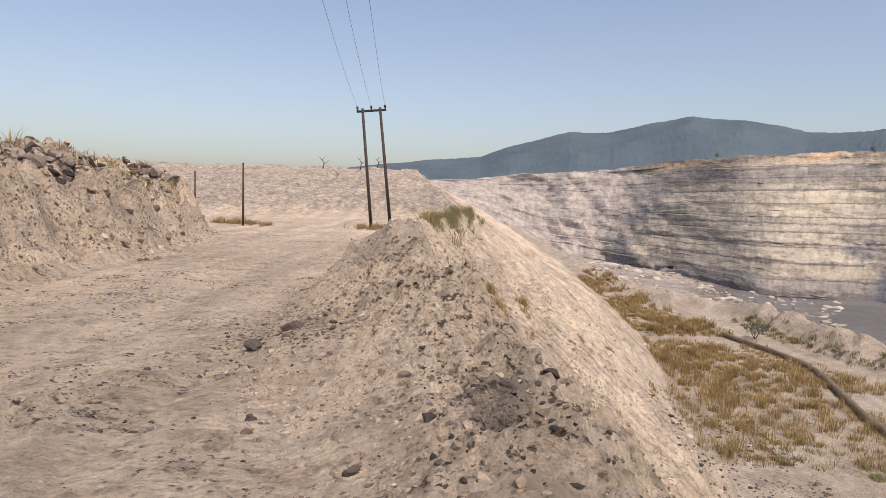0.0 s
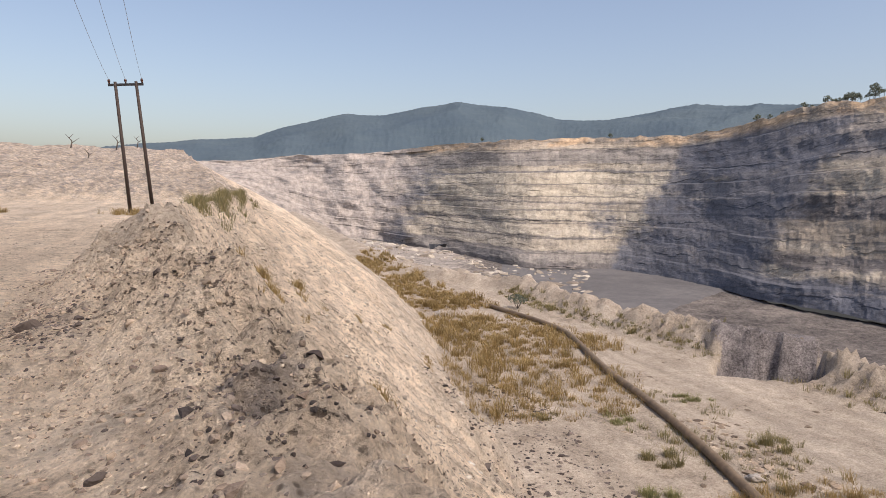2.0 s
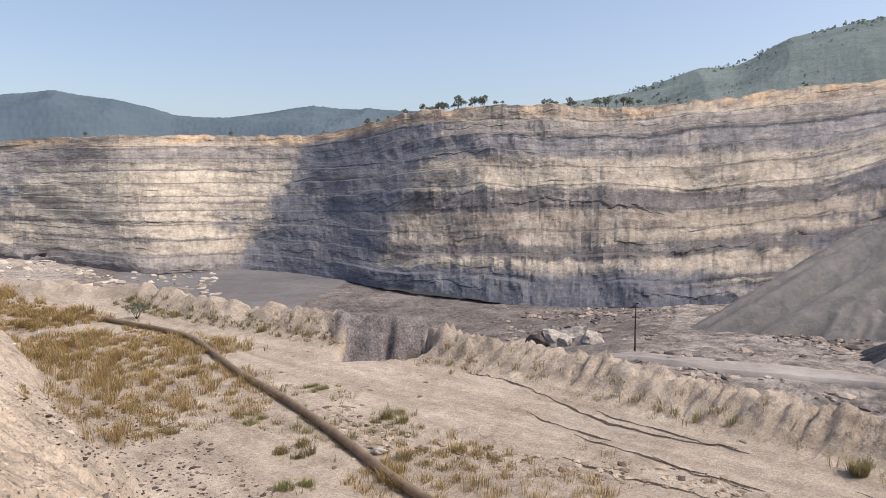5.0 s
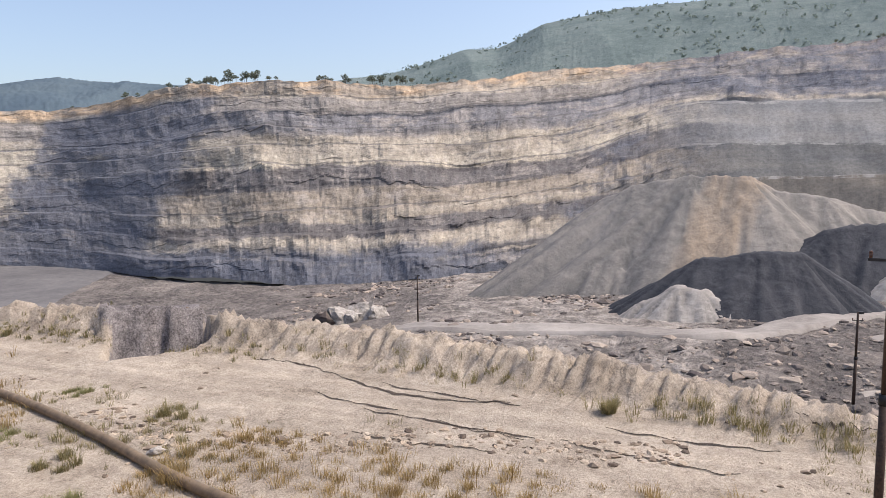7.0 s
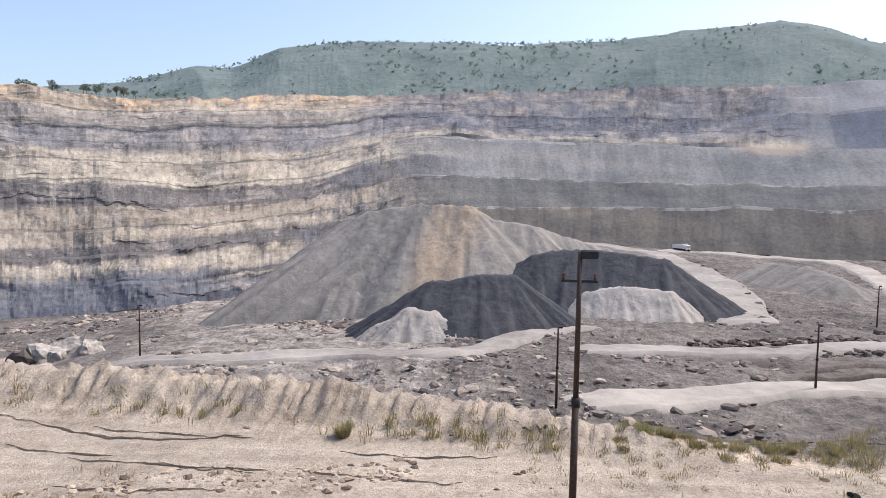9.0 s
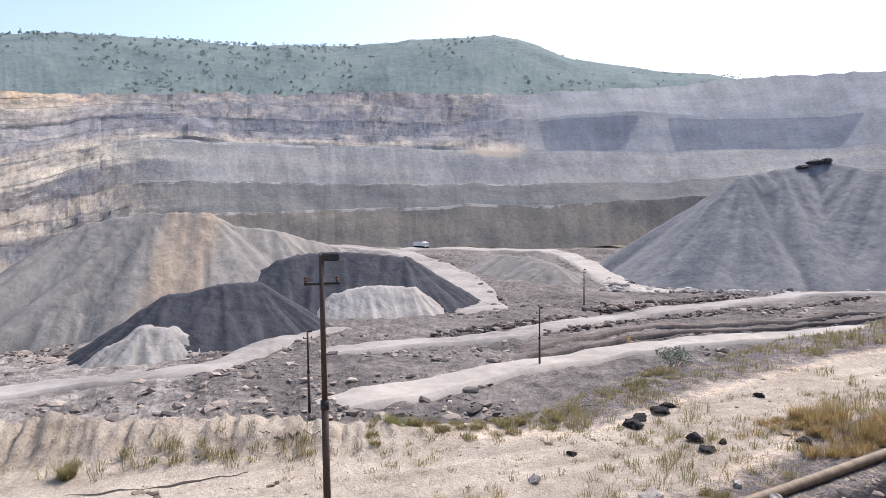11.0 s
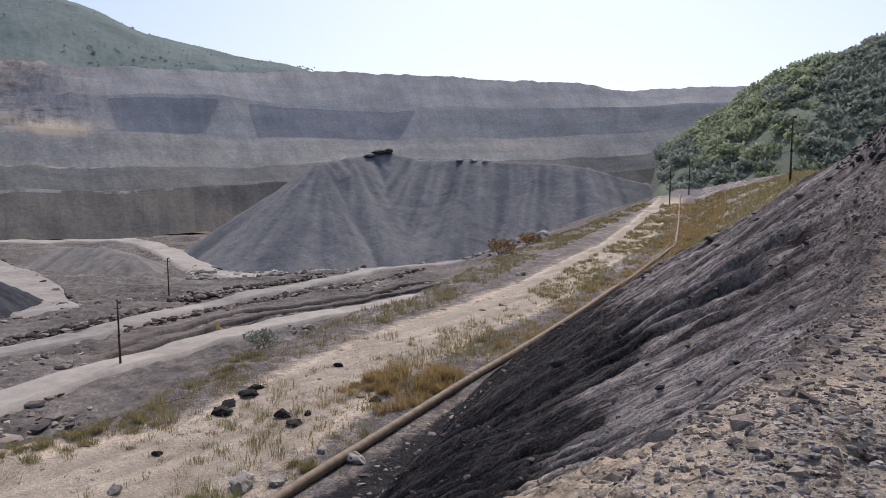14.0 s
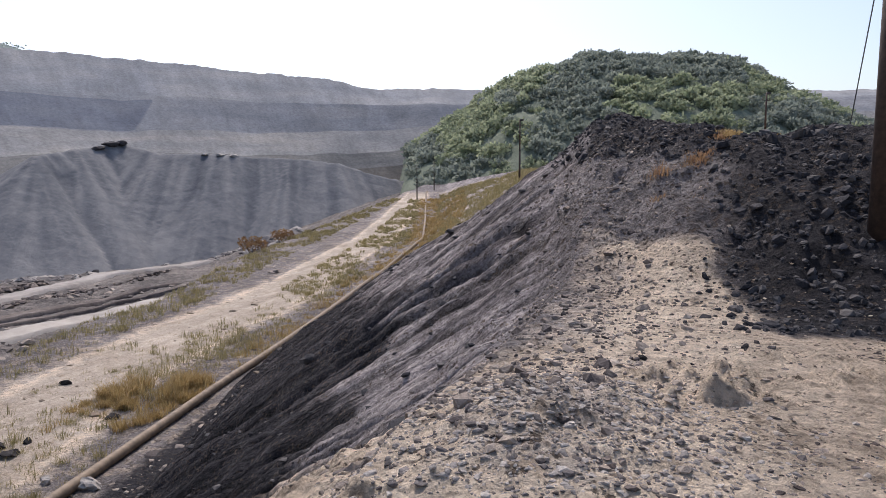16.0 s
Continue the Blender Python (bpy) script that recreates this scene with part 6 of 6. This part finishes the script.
def tree(place, height, seed):
    g = random.Random(seed)
    t = empty("tree", (place[0], place[1], place[2] - 0.3))
    bm = bmesh.new()
    rod(bm, (0, 0, 0), (0.1, 0, height * 0.55), height * 0.028, height * 0.016, 7)
    tips = []
    for k in range(5):
        a = k * 1.3 + g.uniform(0, 1)
        tip = (math.cos(a) * height * 0.24, math.sin(a) * height * 0.24, height * g.uniform(0.45, 0.85))
        rod(bm, (0.05, 0, height * g.uniform(0.35, 0.55)), tip, height * 0.013, height * 0.006, 5)
        tips.append(tip)
    tips.append((0, 0, height * 0.9))
    part("trunk", bm, M_BARK, t)
    leaves("crown", t, tips, [height * g.uniform(0.18, 0.27) for _ in tips], 34, height * 0.11, M_LEAF)
    return tagged(t, "small dark green tree on the pit's rim", "tree", "trees on the rim")


def rim_place(az, off):
    d, z = RIM(np.array([az]))
    x, y = polar(az, float(d[0]) + off)
    return float(x), float(y), float(z[0]) + EYE - 1.2


first = [tree(rim_place(46.5, 10), 7.0, 1), tree(rim_place(49.4, 6), 8.5, 2), tree(rim_place(51.2, 8), 6.0, 3)]
g = random.Random(5)
for k in range(90):
    az = g.choice((g.uniform(42, 52.5), g.uniform(44, 63), g.uniform(55, 66), g.uniform(20, 100)))
    copy_thing(first[k % 3], pose(*rim_place(az, g.uniform(2, 9)), 0, 0, g.uniform(0, 360)) @ Matrix.Scale(g.uniform(0.3, 0.75), 4))


def shrub(label, x, y, r, material, z=None):
    x, y, zz = land_at(x, y) if z is None else (x, y, z)
    s = empty("shrub", (x, y, zz))
    bm = bmesh.new()
    tips = []
    for k in range(6):
        a = k * 1.05
        tip = (math.cos(a) * r * 0.6, math.sin(a) * r * 0.6, r * (0.8 + 0.25 * (k % 2)))
        rod(bm, (0, 0, -0.05), tip, r * 0.035, r * 0.012, 5)
        tips.append(tip)
    tips.append((0, 0, r * 1.1))
    part("stems", bm, M_BARK, s)
    leaves("foliage", s, tips, [r * 0.42] * len(tips), 60, r * 0.14, material)
    return tagged(s, label, "shrub")


shrub("small green shrub on the bench edge", 35.0, -26.0, 1.1, M_LEAF)
shrub("low dark shrub on the bench", 24.8, 54.8, 0.9, M_LEAF)
shrub("browned bushy shrub on the bench edge", 50.5, -75.5, 2.0, M_LEAF_BROWN)
shrub("browned bushy shrub on the bench edge", 53.0, -86.5, 1.8, M_LEAF_BROWN)
shrub("dark green shrub on the bank", -11.6, 24.0, 0.5, M_LEAF)
shrub("sparse grey-green shrub on the bank", -14.0, 22.5, 0.55, M_LEAF)


def dead_tree(az, d, h):
    x, y, z = land_at(*at(az, d))
    t = empty("dead_tree", (x, y, z - 0.1))
    bm = bmesh.new()
    rod(bm, (0, 0, 0), (0.1 * h, 0, 0.6 * h), 0.05 * h, 0.035 * h, 6)
    rod(bm, (0.1 * h, 0, 0.6 * h), (-0.25 * h, 0, h), 0.035 * h, 0.012 * h, 6)
    part("trunk", bm, M_BARK, t)
    bm = bmesh.new()
    rod(bm, (0.06 * h, 0, 0.45 * h), (0.5 * h, 0.1 * h, 0.8 * h), 0.03 * h, 0.01 * h, 6)
    rod(bm, (-0.05 * h, 0, 0.78 * h), (0.2 * h, 0, 1.05 * h), 0.02 * h, 0.008 * h, 6)
    part("branch", bm, M_BARK, t)
    return tagged(t, "bare dead tree on the pale tip", "dead tree")


for az, d, h in ((-9.9, 140, 2.8), (-8.8, 120, 2.0), (-6.9, 142, 2.6), (-5.5, 145, 2.2)):
    dead_tree(az, d, h)

# scrub forest on the green hill
n = 1500
az, f = RNG.uniform(158.9, 196, n), RNG.uniform(0.02, 1.02, n) ** 0.85
i, j = np.clip((f / 1.3 * 59).astype(int), 0, 59), np.clip(((az - 155) / 0.25).astype(int), 0, A2.shape[1] - 1)
px, py = polar(az, 235 + 160 * f)
pz = GZ[i, j]
crowns = [leaves("x", None, [(0, 0, 0), (1.4, 0.6, 0.5), (-1.1, -0.7, 0.3)], [1.7, 1.3, 1.3], 56, 0.62, M_LEAF) for _ in range(1)]
base = np.empty(len(crowns[0].data.vertices) * 3, np.float32)
crowns[0].data.vertices.foreach_get("co", base)
base = base.reshape(-1, 3)
bpy.data.objects.remove(crowns[0])
# noise deals out the hazed and the painted-sunlit crowns
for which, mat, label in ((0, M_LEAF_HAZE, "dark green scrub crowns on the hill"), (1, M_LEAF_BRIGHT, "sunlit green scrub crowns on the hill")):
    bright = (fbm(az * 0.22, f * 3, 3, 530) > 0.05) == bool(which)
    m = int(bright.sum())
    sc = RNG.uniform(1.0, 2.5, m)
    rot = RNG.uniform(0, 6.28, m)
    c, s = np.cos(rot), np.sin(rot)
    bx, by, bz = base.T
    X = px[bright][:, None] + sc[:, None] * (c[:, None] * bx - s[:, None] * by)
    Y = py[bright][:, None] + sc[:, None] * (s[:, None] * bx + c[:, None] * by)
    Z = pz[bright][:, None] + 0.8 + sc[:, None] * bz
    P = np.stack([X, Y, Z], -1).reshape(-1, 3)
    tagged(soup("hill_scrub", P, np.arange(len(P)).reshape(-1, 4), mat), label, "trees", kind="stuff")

# tree line on the forest hill's crest
n = 900
az = RNG.uniform(60, 131, n)
ce = knots(az, (52, 5.8), (57, 6.6), (61.9, 7.5), (66.9, 8.77), (70.6, 9.34), (74.2, 10.7), (78.4, 11.5), (83.6, 11.72), (97, 11.72), (104.7, 11.95), (109.1, 12.28), (112.6, 12.4), (115.9, 11.5), (118.8, 10.45), (125.1, 9.22), (130.6, 8.5))
px, py = polar(az, 1345.0)
pz = 1350 * np.tan(np.radians(ce)) + EYE - RNG.uniform(2, 6, n)
sc = RNG.uniform(0.6, 1.5, n)
P = (base[None] * sc[:, None, None] * np.array([1, 1, 1.3]) + np.stack([px, py, pz], 1)[:, None]).reshape(-1, 3)
# leaf colour paled to imitate distance haze
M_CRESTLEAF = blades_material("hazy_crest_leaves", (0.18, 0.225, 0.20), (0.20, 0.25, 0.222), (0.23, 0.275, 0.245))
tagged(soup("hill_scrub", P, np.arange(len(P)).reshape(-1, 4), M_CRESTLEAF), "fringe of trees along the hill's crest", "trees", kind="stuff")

n = 1000
az, f = RNG.uniform(58, 131, n), RNG.uniform(0.2, 1.0, n)
ce = knots(az, (52, 5.8), (57, 6.6), (61.9, 7.5), (66.9, 8.77), (70.6, 9.34), (74.2, 10.7), (78.4, 11.5), (83.6, 11.72), (97, 11.72), (104.7, 11.95), (109.1, 12.28), (112.6, 12.4), (115.9, 11.5), (118.8, 10.45), (125.1, 9.22), (130.6, 8.5))
low = 680 * math.tan(radians(6.9)) - 45
pz = low + (1350 * np.tan(np.radians(ce)) - low) * np.sin(f * np.pi / 2) ** 1.15 + EYE - 5
px, py = polar(az, 680 + 670 * f)
d3 = RNG.normal(size=(n, 9, 3)) * np.array([1.5, 1.5, 1.2]) * RNG.uniform(0.7, 1.7, n)[:, None, None]
quad = np.array([[-1, -0.7, 0], [1, -0.7, 0.3], [1, 0.7, 0], [-1, 0.7, 0.3]]) * 1.3
Q = np.einsum("nij,vj->nvi", turned(n * 9), quad).reshape(n, 9, 4, 3)
P = (Q + d3[:, :, None, :] + np.stack([px, py, pz], 1)[:, None, None, :]).reshape(-1, 3)
tagged(soup("hill_scrub", P, np.arange(len(P)).reshape(-1, 4), M_CRESTLEAF), "scattered trees over the long wooded hill", "trees", kind="stuff")

# ---- wires ----


def wire(name, a, b, sag, r):
    cu = bpy.data.curves.new(name, "CURVE")
    cu.dimensions, cu.bevel_depth, cu.bevel_resolution = "3D", r, 1
    sp = cu.splines.new("POLY")
    sp.points.add(24)
    for k, p in enumerate(sp.points):
        u = k / 24
        q = Vector(a).lerp(Vector(b), u)
        p.co = (q.x, q.y, q.z - sag * 4 * u * (1 - u), 1)
    cu.materials.append(M_WIRE)
    return tagged(new(name, cu), "thin sagging overhead power wire", "wire", "overhead wires")


top = bpy.data.objects["twin_pole"].matrix_basis
for k, x in enumerate((-0.88, 0.0, 0.88)):
    a = top @ Vector((x, 0, 7.88))
    wire("power_wire", a, (-0.6 + x * 0.45, -10.4, 8.9), 0.9, 0.007)
wire("stay_wire", land_at(-3.6, -19.0), (-2.75, -10.4, 9.2), 0.0, 0.012)

# ---- far machines ----
M_YELLOW = plain("faded_machine_yellow", (0.55, 0.36, 0.12), 0.6, 0.0, 0.2, 2)
M_WHITE = plain("dusty_white_paint", (0.7, 0.68, 0.64), 0.6, 0.0, 0.1, 2)
M_TYRE = plain("dusty_tyre", (0.03, 0.03, 0.03), 0.9, 0.0, 0.3, 4)


def dump_truck(place, turn, paint):
    t = empty("dump_truck", place, turn)
    bm = bmesh.new()
    box(bm, (-2.2, -1.5, 1.6), (4.0, 1.5, 2.0), 0.05)
    box(bm, (-2.2, -1.5, 2.0), (4.0, -1.35, 3.3), 0.04)
    box(bm, (-2.2, 1.35, 2.0), (4.0, 1.5, 3.3), 0.04)
    box(bm, (-2.3, -1.5, 2.0), (-2.1, 1.5, 3.7), 0.04)
    part("tipper_body", bm, paint, t)
    bm = bmesh.new()
    box(bm, (-4.2, -1.3, 1.2), (-2.4, 1.3, 3.2), 0.12)
    cab = part("cab", bm, paint, t)
    bm = bmesh.new()
    box(bm, (-4.23, -1.1, 2.2), (-4.16, 1.1, 3.0), 0.01)
    part("windscreen", bm, M_GLASS, cab)
    bm = bmesh.new()
    box(bm, (-4.2, -0.6, 0.9), (4.0, 0.6, 1.5), 0.05)
    part("chassis", bm, M_IRON, t)
    for x in (-3.2, 1.2, 2.9):
        for s in (-1, 1):
            bm = bmesh.new()
            rod(bm, (x, s * 0.95, 0.75), (x, s * 1.45, 0.75), 0.75, 0.75, 14)
            part("wheel", bm, M_TYRE, t)
    return tagged(t, "dusty tipper lorry on the far haul road", "lorry", "lorries in the mine")


dump_truck(pit_at(106.4, 332), 30, M_WHITE)
for az, d in ((155.6, 300), (156.6, 305)):
    dump_truck(pit_at(az, d), 70, M_YELLOW)
p = empty("marker_board", pit_at(123.2, 121), -112)
bm = bmesh.new()
rod(bm, (0, 0, -0.2), (0, 0, 1.9), 0.05, 0.05, 8)
part("post", bm, M_IRON, p)
bm = bmesh.new()
box(bm, (-0.3, -0.09, 0.7), (0.3, -0.05, 1.9), 0.01)
part("board", bm, M_YELLOW, p)
tagged(p, "small faded yellow marker board beside the haul road", "marker board")
